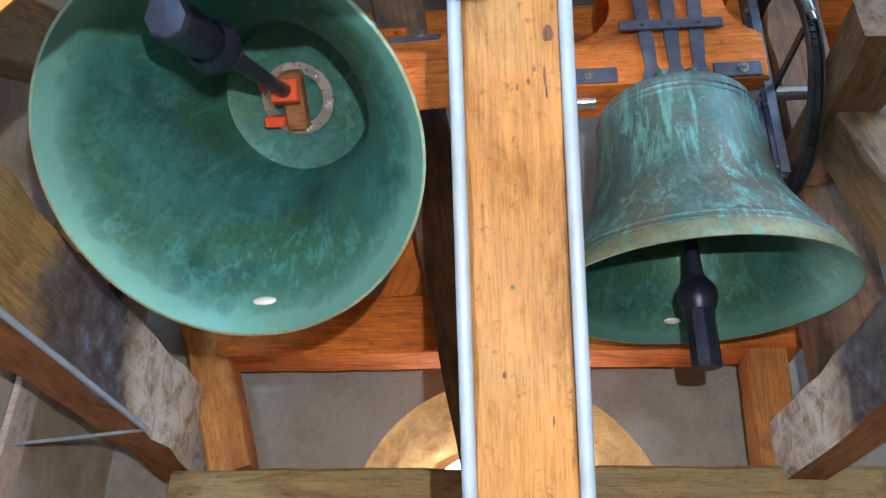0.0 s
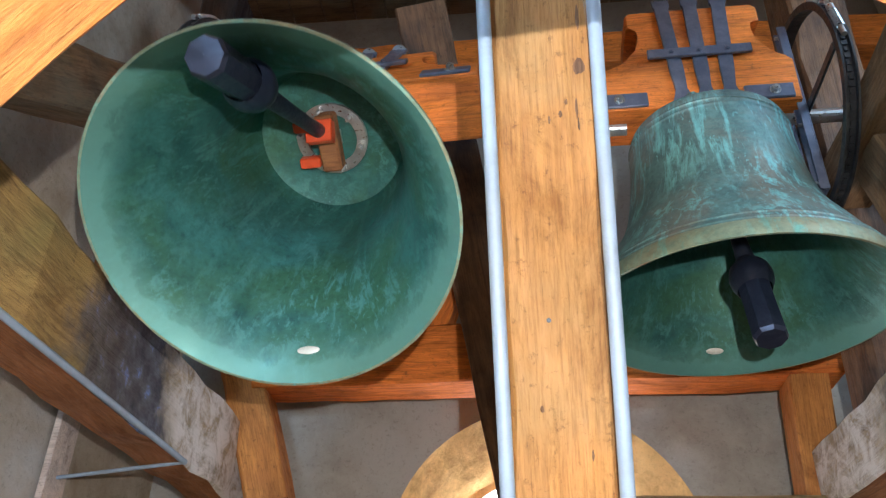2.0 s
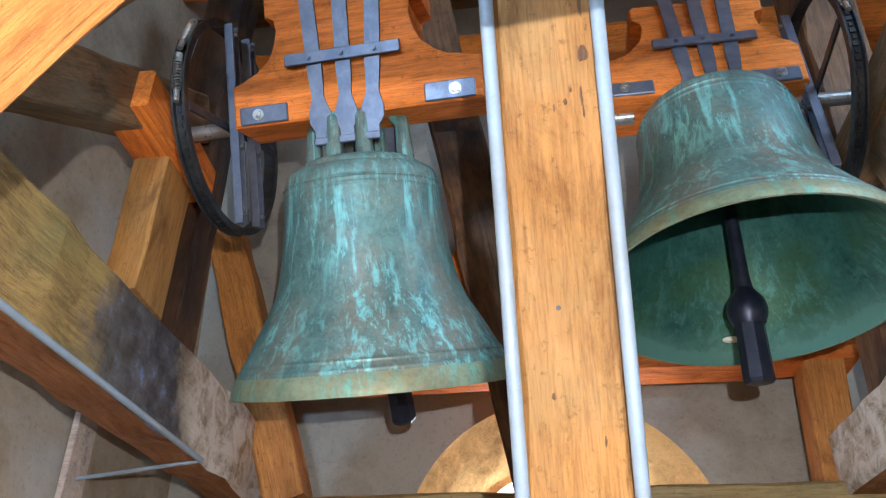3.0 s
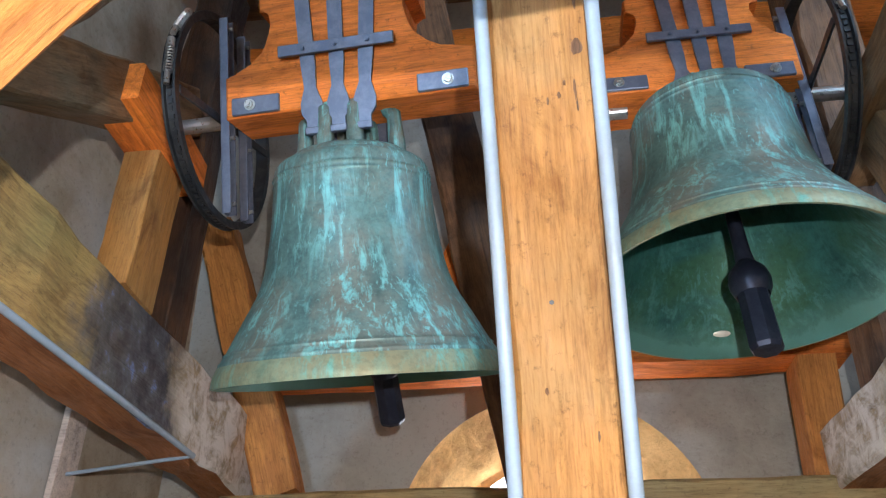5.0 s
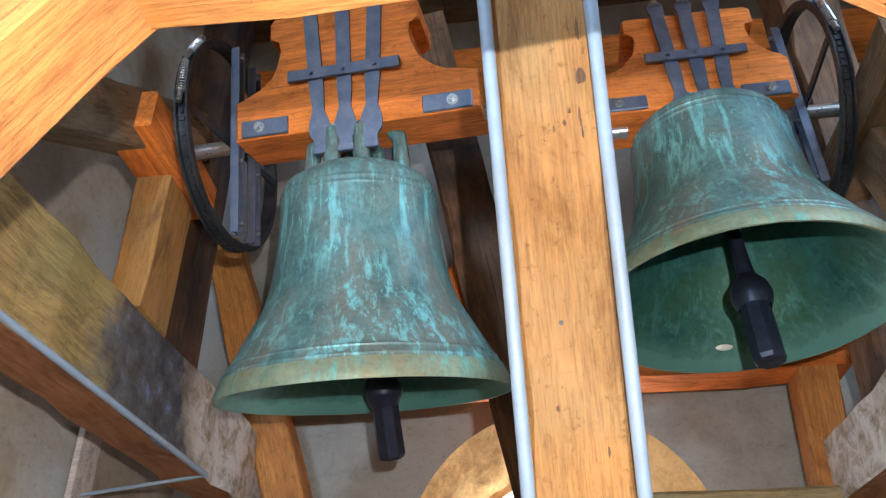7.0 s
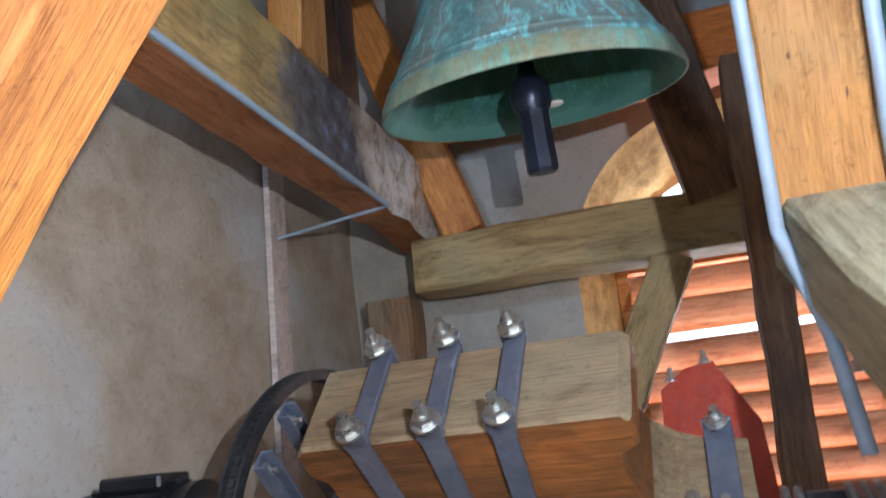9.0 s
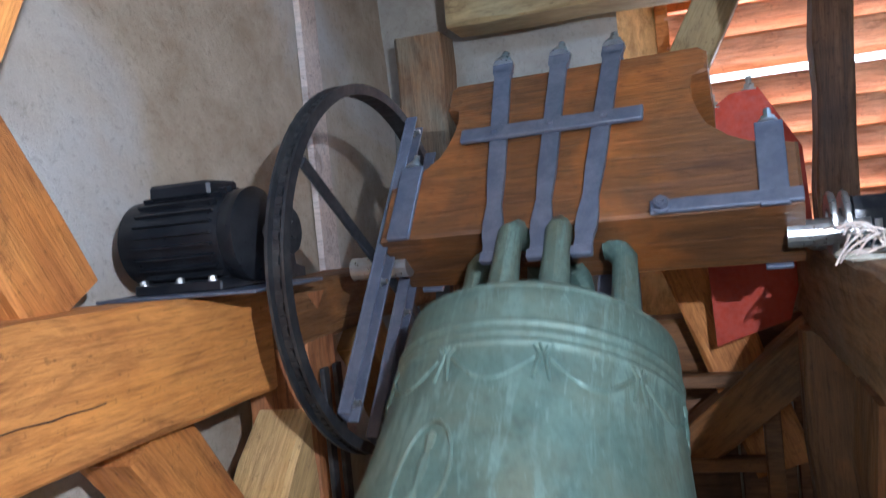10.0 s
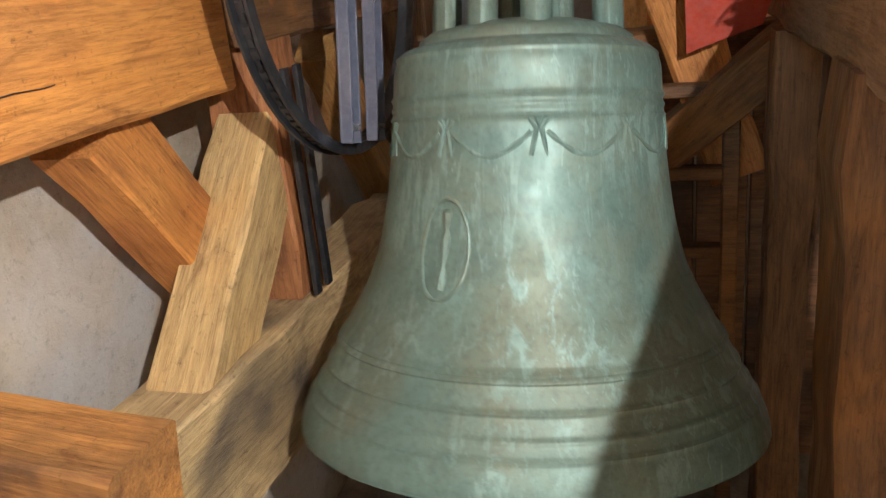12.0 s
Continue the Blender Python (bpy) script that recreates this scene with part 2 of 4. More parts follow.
CONDUIT = metal("conduit_plastic", (0.32, 0.40, 0.50), (0.28, 0.33, 0.38), 0.45, 0.0)
LATH = wood("lath_white", (0.74, 0.64, 0.58), (0.60, 0.50, 0.44), (0.62, 0.50, 0.44), 0.4)
SLAT = wood("slat_wood", (0.80, 0.45, 0.26), (0.62, 0.28, 0.12), (0.74, 0.42, 0.26), 0.4)
CASE = metal("case_black", (0.012, 0.012, 0.014), (0.025, 0.025, 0.028), 0.5, 0.0)
GREASE = stone("grease", (0.7, 0.66, 0.55), (0.45, 0.4, 0.3), (0.6, 0.55, 0.44), 12)


# ---------- mesh tools ----------
def mesh_of(name, bm, mat, smooth=False):
    me = bpy.data.meshes.new(name)
    bmesh.ops.recalc_face_normals(bm, faces=bm.faces)
    if smooth:
        for f in bm.faces:
            f.smooth = True
    bm.to_mesh(me)
    bm.free()
    for one in mat if isinstance(mat, (list, tuple)) else [mat]:
        me.materials.append(one)
    if smooth:
        me.set_sharp_from_angle(angle=radians(38))
    return me


def thing(name, bm, mat, m, label, category, group="", kind="", smooth=False):
    ob = new(name, mesh_of(name, bm, mat, smooth))
    ob.matrix_basis = m
    return tagged(ob, label, category, group, kind)


def part(name, bm, mat, parent, label="", m=None, smooth=False):
    ob = new(name, mesh_of(name, bm, mat, smooth))
    ob.parent = parent
    if m is not None:
        ob.matrix_basis = m
    return tagged(ob, label)


def box(bm, x0, x1, y0, y1, z0, z1, bevel=0.004):
    made = bmesh.ops.create_cube(bm, size=1.0, matrix=Matrix.LocRotScale(
        ((x0 + x1) / 2, (y0 + y1) / 2, (z0 + z1) / 2), None, (abs(x1 - x0), abs(y1 - y0), abs(z1 - z0))))
    if bevel:
        edges = list({e for v in made["verts"] for e in v.link_edges})
        bmesh.ops.bevel(bm, geom=edges, offset=bevel, segments=1, affect="EDGES")
    return bm


def tube(bm, p0, p1, r, segs=12, r2=None):
    p0, p1 = Vector(p0), Vector(p1)
    turn = (p1 - p0).to_track_quat("Z", "Y").to_matrix().to_4x4()
    bmesh.ops.create_cone(bm, cap_ends=True, segments=segs, radius1=r, radius2=r if r2 is None else r2,
                          depth=(p1 - p0).length, matrix=Matrix.Translation((p0 + p1) / 2) @ turn)
    return bm


def bar(bm, p0, p1, w, t, side=(1, 0, 0), bevel=0.002):
    """A flat bar from p0 to p1: w wide along side, t thick across it."""
    p0, p1, s = Vector(p0), Vector(p1), Vector(side)
    d = (p1 - p0).normalized()
    s = (s - d * s.dot(d)).normalized()
    u = d.cross(s)
    m = Matrix((s, u, d)).transposed().to_4x4()
    m.translation = (p0 + p1) / 2
    made = bmesh.ops.create_cube(bm, size=1.0, matrix=m @ Matrix.Diagonal((w, t, (p1 - p0).length, 1)))
    if bevel:
        bmesh.ops.bevel(bm, geom=list({e for v in made["verts"] for e in v.link_edges}), offset=bevel, segments=1, affect="EDGES")
    return bm


def prism(bm, outline, y0, y1):
    """A plate with an outline of (x, z), from y0 to y1."""
    a = [bm.verts.new((x, y0, z)) for x, z in outline]
    b = [bm.verts.new((x, y1, z)) for x, z in outline]
    n = len(a)
    bm.faces.new(a)
    bm.faces.new(b[::-1])
    for i in range(n):
        bm.faces.new((a[i], b[i], b[(i + 1) % n], a[(i + 1) % n]))
    return bm


def lathe(bm, profile, segs=64, axis="z", index=0):
    """Turns (radius, height) pairs about the local z (or x) axis."""
    rings = []
    for r, h in profile:
        ring = []
        for k in range(segs):
            a = 2 * math.pi * k / segs
            c, s = r * math.cos(a), r * math.sin(a)
            ring.append(bm.verts.new((c, s, h) if axis == "z" else (h, c, s)))
        rings.append(ring)
    for p, q in zip(rings, rings[1:]):
        for k in range(segs):
            f = bm.faces.new((p[k], p[(k + 1) % segs], q[(k + 1) % segs], q[k]))
            f.material_index = index
    return rings


def hexbolt(bm, at, way, size=0.018, stud=0.03):
    at, way = Vector(at), Vector(way).normalized()
    tube(bm, at, at + way * size * 0.25, size * 1.35, 14)
    tube(bm, at + way * size * 0.25, at + way * size * 1.1, size, 6)
    tube(bm, at + way * size * 1.1, at + way * (size * 1.1 + stud), size * 0.5, 8)


beam_count = 0


def beam(p0, p1, w, h, mat, label, name="timber_beam", category="timber", group="frame timbers", up=(0, 0, 1), parent=None, wobble=0.004, kind="", under=None):
    """A squared timber from p0 to p1: w across, h along up, with slightly uneven faces and worn arrises. under: a
    material that paints lamplight on the underside.
    """
    global beam_count
    beam_count += 1
    rnd = random.Random(beam_count)
    p0, p1, u = Vector(p0), Vector(p1), Vector(up)
    x = (p1 - p0).normalized()
    z = (u - x * u.dot(x)).normalized()
    y = z.cross(x)
    length = (p1 - p0).length
    bm = bmesh.new()
    n = max(3, int(length / 0.12))
    loops = []
    ch = min(w, h) * 0.06
    for i in range(n + 1):
        a = -length / 2 + length * i / n
        dy, dz = rnd.uniform(-wobble, wobble), rnd.uniform(-wobble, wobble)
        ww, hh = w / 2 + rnd.uniform(-wobble, wobble) * 0.7, h / 2 + rnd.uniform(-wobble, wobble) * 0.7
        c = [ch * rnd.uniform(0.4, 1.5) for _ in range(4)]
        ring = [(ww, -hh + c[0]), (ww, hh - c[1]), (ww - c[1], hh), (-ww + c[2], hh), (-ww, hh - c[2]), (-ww, -hh + c[3]), (-ww + c[3], -hh), (ww - c[0], -hh)]
        loops.append([bm.verts.new((a, b + dy, d + dz)) for b, d in ring])
    for p, q in zip(loops, loops[1:]):
        for k in range(8):
            f = bm.faces.new((p[k], p[(k + 1) % 8], q[(k + 1) % 8], q[k]))
            # slot 1 holds the underside's painted lamplight colour
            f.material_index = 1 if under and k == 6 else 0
    bm.faces.new(loops[0])
    bm.faces.new(loops[-1][::-1])
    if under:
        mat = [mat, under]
    m = Matrix((x, y, z)).transposed().to_4x4()
    m.translation = (p0 + p1) / 2
    if parent is not None:
        return part(name, bm, mat, parent, label, m)
    return thing(name, bm, mat, m, label, category, group, kind)


# ---------- the masonry shell ----------
X_LEFT, X_RIGHT, Y_BACK, Y_FRONT, Z_TOP = -1.30, 2.0, 3.10, -1.55, 5.4
ARCH_X, ARCH_Z, ARCH_R, SILL_Z = 0.205, 2.57, 0.587, 1.15


def wall_sheet(name, m, w, h, mat, label):
    """A wall slab, its face in the local xy plane and its thickness behind, with a slightly uneven face."""
    bm = bmesh.new()
    nx, ny = int(w / 0.1), int(h / 0.1)
    grid = [[bm.verts.new((w * i / nx, h * j / ny, 0.018 * noise.noise((w * i / nx * 1.6, h * j / ny * 1.6, len(name))))) for i in range(nx + 1)] for j in range(ny + 1)]
    for j in range(ny):
        for i in range(nx):
            bm.faces.new((grid[j][i], grid[j][i + 1], grid[j + 1][i + 1], grid[j + 1][i]))
    box(bm, 0, w, 0, h, -0.4, -0.03, 0)
    return thing(name, bm, mat, m, label, "wall", "", "structure", True)


wall_sheet("wall_west", Matrix(((0, 0, 1, X_LEFT), (1, 0, 0, Y_FRONT - 0.3), (0, 1, 0, 0), (0, 0, 0, 1))), Y_BACK - Y_FRONT + 0.6, Z_TOP, PLASTER,
           "rough ochre-grey lime plaster wall with stains")


def arch_wall():
    bm = bmesh.new()
    segs = 40
    x0, x1 = X_LEFT - 0.3, X_RIGHT + 0.3

    def outline(r, sill):
        pts = [(ARCH_X + r, sill)] + [(ARCH_X + r * math.cos(math.pi * k / segs), ARCH_Z + r * math.sin(math.pi * k / segs)) for k in range(segs + 1)] + [(ARCH_X - r, sill)]
        return pts
    inner = outline(ARCH_R, SILL_Z)
    border = []
    for x, z in inner:
        dx, dz = x - ARCH_X, z - 2.2
        k = min([(x1 - ARCH_X) / dx if dx > 1e-6 else 99, (x0 - ARCH_X) / dx if dx < -1e-6 else 99, (Z_TOP - 2.2) / dz if dz > 1e-6 else 99, -2.2 / dz if dz < -1e-6 else 99])
        border.append((ARCH_X + dx * k, 2.2 + dz * k))
    rows = 10
    grid = []
    for (xa, za), (xb, zb) in zip(inner, border):
        grid.append([bm.verts.new((xa + (xb - xa) * j / rows, Y_BACK + (0.012 * noise.noise((xa * 3 + j, za * 3, 1.0)) if j else 0), za + (zb - za) * j / rows)) for j in range(rows + 1)])
    for a, b in zip(grid, grid[1:]):
        for j in range(rows):
            bm.faces.new((a[j], b[j], b[j + 1], a[j + 1]))
    # the strips that reach the corners and the part under the sill
    def quad(*pts):
        bm.faces.new([bm.verts.new((x, Y_BACK + 0.001, z)) for x, z in pts])
    quad((ARCH_X - ARCH_R, SILL_Z), (ARCH_X + ARCH_R, SILL_Z), border[0], (x1, 0), (x0, 0), border[-1])
    for a, b in zip(border, border[1:]):
        if abs(a[0] - b[0]) > 1e-4 and abs(a[1] - b[1]) > 1e-4:
            quad(a, b, (x1 if a[0] > ARCH_X else x0, Z_TOP))
    wall = thing("wall_north", bm, PLASTER_BACK, Matrix(), "grey-brown plaster wall pierced by a round-arched opening", "wall", "", "structure", True)
    # the splayed reveal
    bm = bmesh.new()
    a_line, b_line = outline(ARCH_R, SILL_Z), outline(ARCH_R - 0.17, SILL_Z + 0.08)
    steps = 12
    rows = []
    for (xa, za), (xb, zb) in zip(a_line, b_line):
        rows.append([bm.verts.new((xa + (xb - xa) * j / steps, Y_BACK - 0.004 + 0.36 * j / steps, za + (zb - za) * j / steps)) for j in range(steps + 1)])
    for v in [v for r in rows for v in r[1:-1]]:
        v.co += Vector((noise.noise(v.co * 9), 0, noise.noise(v.co * 9 + Vector((5, 5, 5))))) * 0.022
    for p, q in zip(rows + rows[:1], rows[1:] + rows[:1]):
        if p is q:
            continue
        for j in range(steps):
            bm.faces.new((p[j], q[j], q[j + 1], p[j + 1]))
    part("reveal", bm, REVEAL, wall, "stone reveal of the arched opening, ochre daylight painted into its colour", None, True)
    # outer ring that closes the wall's thickness
    bm = bmesh.new()
    b_line, c_line = outline(ARCH_R - 0.17, SILL_Z + 0.08), outline(2.6, -1.2)
    for (p, q), (r, s) in zip(zip(b_line, b_line[1:] + b_line[:1]), zip(c_line, c_line[1:] + c_line[:1])):
        bm.faces.new([bm.verts.new((x, Y_BACK + 0.36, z)) for x, z in (p, q, s, r)])
    part("outer_ring", bm, REVEAL, wall)
    return wall


arch_wall()
# unseen slab added behind the camera to block front daylight low down
bm = bmesh.new()
box(bm, X_LEFT + 0.005, X_RIGHT - 0.005, -1.18, -1.0, 0.0, 2.86, 0.01)
thing("front_light_block", bm, PLASTER, Matrix(), "unseen grey plaster slab added to keep front daylight off the lower storey", "wall", "", "structure")
wall_sheet("wall_east", Matrix(((0, 0, -1, X_RIGHT), (-1, 0, 0, Y_BACK + 0.3), (0, 1, 0, 0), (0, 0, 0, 1))), Y_BACK - Y_FRONT + 0.6, Z_TOP, PLASTER, "rough grey plaster wall")
wall_sheet("wall_south", Matrix(((-1, 0, 0, X_RIGHT + 0.3), (0, 0, 1, Y_FRONT), (0, 1, 0, 0), (0, 0, 0, 1))), X_RIGHT - X_LEFT + 0.6, Z_TOP, PLASTER, "rough grey plaster wall")
bm = bmesh.new()
box(bm, X_LEFT - 0.4, X_RIGHT + 0.4, Y_FRONT - 0.4, Y_BACK + 0.4, -0.2, 0.0, 0)
thing("floor", bm, FLOOR, Matrix(), "dusty dark belfry floor", "floor", "", "structure")
bm = bmesh.new()
for k in range(26):
    box(bm, X_LEFT - 0.4 + k * 0.17, X_LEFT - 0.4 + k * 0.17 + 0.165, Y_FRONT - 0.4, Y_BACK + 0.36, Z_TOP, Z_TOP + 0.04, 0.004)
box(bm, X_LEFT - 0.5, X_RIGHT + 0.5, Y_FRONT - 0.5, Y_BACK + 0.5, Z_TOP + 0.05, Z_TOP + 0.2, 0)
thing("ceiling", bm, OLD, Matrix(), "dark boarded ceiling", "ceiling", "", "structure")

# ground and sky outside are seen only through the slats
bm = bmesh.new()
box(bm, -400, 400, -400, 400, -14.2, -14.0, 0)
thing("ground", bm, FLOOR, Matrix(), "far ground below the tower", "ground", "", "structure")

glow, gn, gl, gb = material("sky_glow", 1.0)
gb.inputs["Emission Color"].default_value, gb.inputs["Emission Strength"].default_value = (0.95, 0.97, 1.0, 1), 3.0
bm = bmesh.new()
box(bm, -9, 9, 9.0, 9.1, -6, 12, 0)
thing("backdrop", bm, glow, Matrix(), "bright hazy sky beyond the slats", "sky", "", "structure")

# boarded deck over the right-hand bay, added to keep light off the storey below
deck = tagged(new("deck"), "dark board deck added between the storeys to shade the right bay", "deck", "", "structure")
for k in range(10):
    bm = bmesh.new()
    box(bm, 0.42 + k * 0.158, 0.42 + k * 0.158 + 0.152, Y_FRONT, 2.70, 2.06, 2.095, 0.003)
    part("board", bm, OLD, deck)


def louvre():
    root = tagged(new("louvre"), "wooden louvre of broad pinkish slats in the arched window", "louvre", "", "structure")
    root.location = (ARCH_X, Y_BACK + 0.30, 0)
    rows = [1.31, 1.425, 1.54, 1.655, 1.77, 1.885, 2.0, 2.115, 2.228, 2.395, 2.51, 2.72]
    shared = None
    for z in rows:
        half = 0.43
        if shared is None:
            bm = bmesh.new()
            bar(bm, (-half, 0, 0), (half, 0, 0), 0.15, 0.022, (0, 0.62, -0.78), 0.003)
            ob = part("slat", bm, SLAT, root)
            shared = ob.data
        else:
            ob = new("slat", shared)
            ob.parent = root
        ob.matrix_basis = pose(0, 0, z)
    for s in (-1, 1):
        bm = bmesh.new()
        box(bm, s * 0.44 - 0.025, s * 0.44 + 0.025, -0.05, 0.055, SILL_Z + 0.09, ARCH_Z + 0.05, 0.004)
        part("stile", bm, OAK, root)
    bm = bmesh.new()
    box(bm, -0.42, 0.42, -0.045, 0.03, 2.585, 2.63, 0.004)
    part("rail", bm, OAK_RED, root, "orange-stained cross rail")
    return root


louvre()


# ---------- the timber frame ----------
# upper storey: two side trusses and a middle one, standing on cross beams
# OAK_BROWN below puts the lamp's red-brown light into the rail's underside
beam((-0.945, 0.35, 2.872), (-0.945, 2.93, 2.872), 0.15, 0.285, RAIL, "weathered oak rail, ochre, tar-stained, with painted blue sheen and lamplit underside, paler towards the wall", "truss_rail", wobble=0.007, under=OAK_BROWN)
beam((-0.93, 2.85, 2.62), (1.6, 2.85, 2.62), 0.20, 0.20, GREEN, "greenish old oak cross beam before the arched window", "cross_beam")
beam((-0.85, 2.86, 3.255), (1.25, 2.86, 3.255), 0.18, 0.23, OAK_RED, "orange oak cross beam high on the back wall", "cross_beam")
beam((-0.74, 2.86, 2.72), (-1.13, 2.86, 3.86), 0.15, 0.15, OAK, "orange oak brace standing on the cross beam", "brace", up=(0, 1, 0))
beam((-0.23, 2.86, 3.31), (0.02, 2.86, 3.95), 0.12, 0.13, OAK_RED, "orange oak strut between cross beam and post", "strut", up=(0, 1, 0))
beam((1.10, 2.86, 2.72), (1.18, 2.86, 3.75), 0.13, 0.15, OAK, "orange oak brace standing on the cross beam", "brace", up=(0, 1, 0))
# same timber throughout; its underside's lamplit brown is painted
beam((1.155, 0.35, 2.77), (1.155, 2.93, 2.77), 0.15, 0.21, RAIL, "weathered oak rail, tar-stained, with painted blue sheen and lamplit underside, paler towards the wall", "truss_rail", wobble=0.007, under=OAK_BROWN)
beam((-0.945, 2.13, 3.012), (-0.945, 2.16, 4.5), 0.15, 0.15, TAR, "tarred black oak post on the side rail", "post", up=(0, 1, 0))
beam((-0.918, 1.88, 3.012), (-0.918, 1.90, 3.46), 0.105, 0.17, OAK_PALE, "pale oak stub post on the side rail", "post", up=(0, 1, 0))
side_bearer = beam((-0.91, 1.60, 3.53), (-0.91, 2.06, 3.53), 0.15, 0.13, OAK_RED, "short orange oak bearer below the yoke's bearing", "bearer")
beam((-0.955, 0.72, 2.93), (-0.955, 2.05, 3.80), 0.14, 0.17, OLD, "dark old oak brace of the side truss", "brace", up=(0, -0.5, 0.8))
beam((-0.97, 1.95, 4.75), (-0.97, 1.2, 3.3), 0.12, 0.13, OLD, "dark old oak strut of the side truss", "brace", up=(0, 1, 0))
# middle truss
mid_brace = beam((0.2075, 1.41, 2.265), (0.195, 0.955, 3.32), 0.162, 0.134, OAK_PALE, "pale sawn oak brace leaning forward between the bells", "brace", up=(0, -1, 0), wobble=0.002)
beam((0.217, 1.45, 2.25), (0.268, 0.773, 1.845), 0.172, 0.14, PALE_GREEN, "mossy grey-green oak strut under the leaning brace", "strut", up=(0, -0.5, 0.8), wobble=0.006)
beam((0.145, 2.82, 2.705), (-0.19, 2.25, 4.45), 0.19, 0.17, TAR_BROWN, "dark brown oak post with tar stains", "post", up=(0, 1, 0))
beam((0.115, 2.33, 0.0), (0.235, 2.33, 2.95), 0.092, 0.12, TAR_BROWN, "dark oak post streaked with tar", "post", up=(0, 1, 0))
beam((0.26, 0.9, 3.78), (0.26, 2.95, 3.78), 0.15, 0.18, OLD, "dark oak top rail of the middle truss", "truss_rail")
# right truss
right_post = beam((1.25, 2.46, 2.872), (1.26, 2.30, 4.6), 0.2, 0.22, TAR_BROWN, "dark weathered oak post with an iron bolt", "post", up=(0, 1, 0))
beam((1.185, 1.74, 2.872), (1.20, 1.98, 3.46), 0.15, 0.17, OLD, "old oak stub post on the side rail", "post", up=(0, 1, 0))
beam((1.17, 1.60, 3.53), (1.17, 2.25, 3.53), 0.15, 0.13, OLD, "short oak bearer below the yoke's bearing", "bearer")

def crack(timber, side, at, length, seed):
    """A drying crack: a thin dark wandering line on a face of a timber (side along its local y)."""
    rnd = random.Random(seed)
    bm = bmesh.new()
    n, last = 26, None
    z = at[1]
    for i in range(n + 1):
        z += rnd.uniform(-0.0022, 0.0022)
        w = 0.0010 * math.sin(math.pi * i / n) + 0.0002
        x = at[0] + length * i / n
        ring = [bm.verts.new((x, side + d, z + e)) for d, e in ((0.012, w), (0.012, -w), (0.0, -w), (0.0, w))]
        if last:
            for k in range(4):
                bm.faces.new((last[k], last[(k + 1) % 4], ring[(k + 1) % 4], ring[k]))
        last = ring
    part("crack", bm, TAR, timber)


def knot(timber, x, y, face, rx, ry, seed):
    """A dark knot: a shallow uneven boss on the local +z face of a timber."""
    rnd = random.Random(seed)
    bm = bmesh.new()
    for k, (scale, lift) in enumerate(((1.0, 0.0), (0.55, 0.0022))):
        ring = [bm.verts.new((x + rx * scale * math.cos(a) * (0.75 + 0.5 * rnd.random()), y + ry * scale * math.sin(a) * (0.75 + 0.5 * rnd.random()), face + lift)) for a in [2 * math.pi * i / 12 for i in range(12)]]
        if k == 0:
            low = ring
    for i in range(12):
        bm.faces.new((low[i], low[(i + 1) % 12], ring[(i + 1) % 12], ring[i]))
    bm.faces.new(ring)
    part("knot", bm, TAR_BROWN, timber, "dark knot", None, True)


for k, (x, y, rx, ry) in enumerate(((0.208, -0.057, 0.013, 0.009), (0.138, -0.050, 0.018, 0.0025), (0.112, -0.052, 0.012, 0.002), (0.131, -0.024, 0.006, 0.003), (0.150, -0.034, 0.005, 0.0025),
                                    (0.122, -0.006, 0.007, 0.002), (0.291, -0.060, 0.02, 0.003), (-0.33, 0.030, 0.006, 0.003), (-0.40, -0.042, 0.010, 0.002))):
    knot(mid_brace, x, y, 0.0672, rx, ry, k)

# portal over the camera
beam((-0.46, 0.56, 2.765), (0.78, 0.56, 2.765), 0.12, 0.155, OAK, "fresh orange oak beam of the portal", "portal_beam")
beam((-0.275, 0.56, 2.765), (-0.965, 0.56, 1.745), 0.118, 0.145, OAK, "fresh orange oak knee brace of the portal", "knee_brace", up=(1, 0, 0))
beam((0.44, 0.56, 2.745), (0.98, 0.56, 2.20), 0.118, 0.145, OAK, "fresh orange oak knee brace of the portal", "knee_brace", up=(-1, 0, 0))
# roof timbers far above
for y in (1.3, 2.3, 3.0):
    beam((-1.3, y, 4.9), (2.0, y, 4.9), 0.18, 0.2, OAK_RED, "orange oak joist high in the belfry", "joist", group="joists")

# lower storey: the frame of the large bell
motor_rail = beam((-1.10, -0.2, 1.643), (-1.10, 1.52, 1.643), 0.20, 0.22, OAK, "thick orange oak rail that carries the motor", "truss_rail")
crack(motor_rail, -0.1025, (0.1, -0.02), 0.72, 3)
crack(motor_rail, -0.1025, (-0.35, 0.02), 0.5, 4)
beam((-1.03, 0.55, 0.905), (-1.03, 2.55, 0.905), 0.18, 0.29, STAINED, "old grey-brown oak bottom rail blotched with black stains", "truss_rail", wobble=0.007)
beam((-1.12, 1.205, 1.535), (-1.12, 1.68, 0.925), 0.13, 0.155, OAK, "pale oak diagonal brace under the rail", "brace", up=(0, 1, 1))
beam((-1.03, 1.655, 1.43), (-1.03, 1.165, 0.935), 0.13, 0.15, OAK_BUFF, "pale oak diagonal brace crossing before another", "brace", up=(0, 1, -1))
beam((-1.10, 2.56, 1.03), (-1.08, 2.12, 1.56), 0.11, 0.12, OAK_PALE, "pale oak diagonal brace behind the wheel", "brace", up=(0, 1, 1))
beam((-1.04, 1.66, 1.05), (-1.04, 1.66, 1.72), 0.16, 0.14, OAK_BROWN, "brown oak post carrying the bearing", "post", up=(0, 1, 0))
beam((-1.04, 1.54, 1.68), (-1.04, 2.5, 1.68), 0.16, 0.14, OAK_DARK, "dark brown oak bearer of the yoke", "bearer")
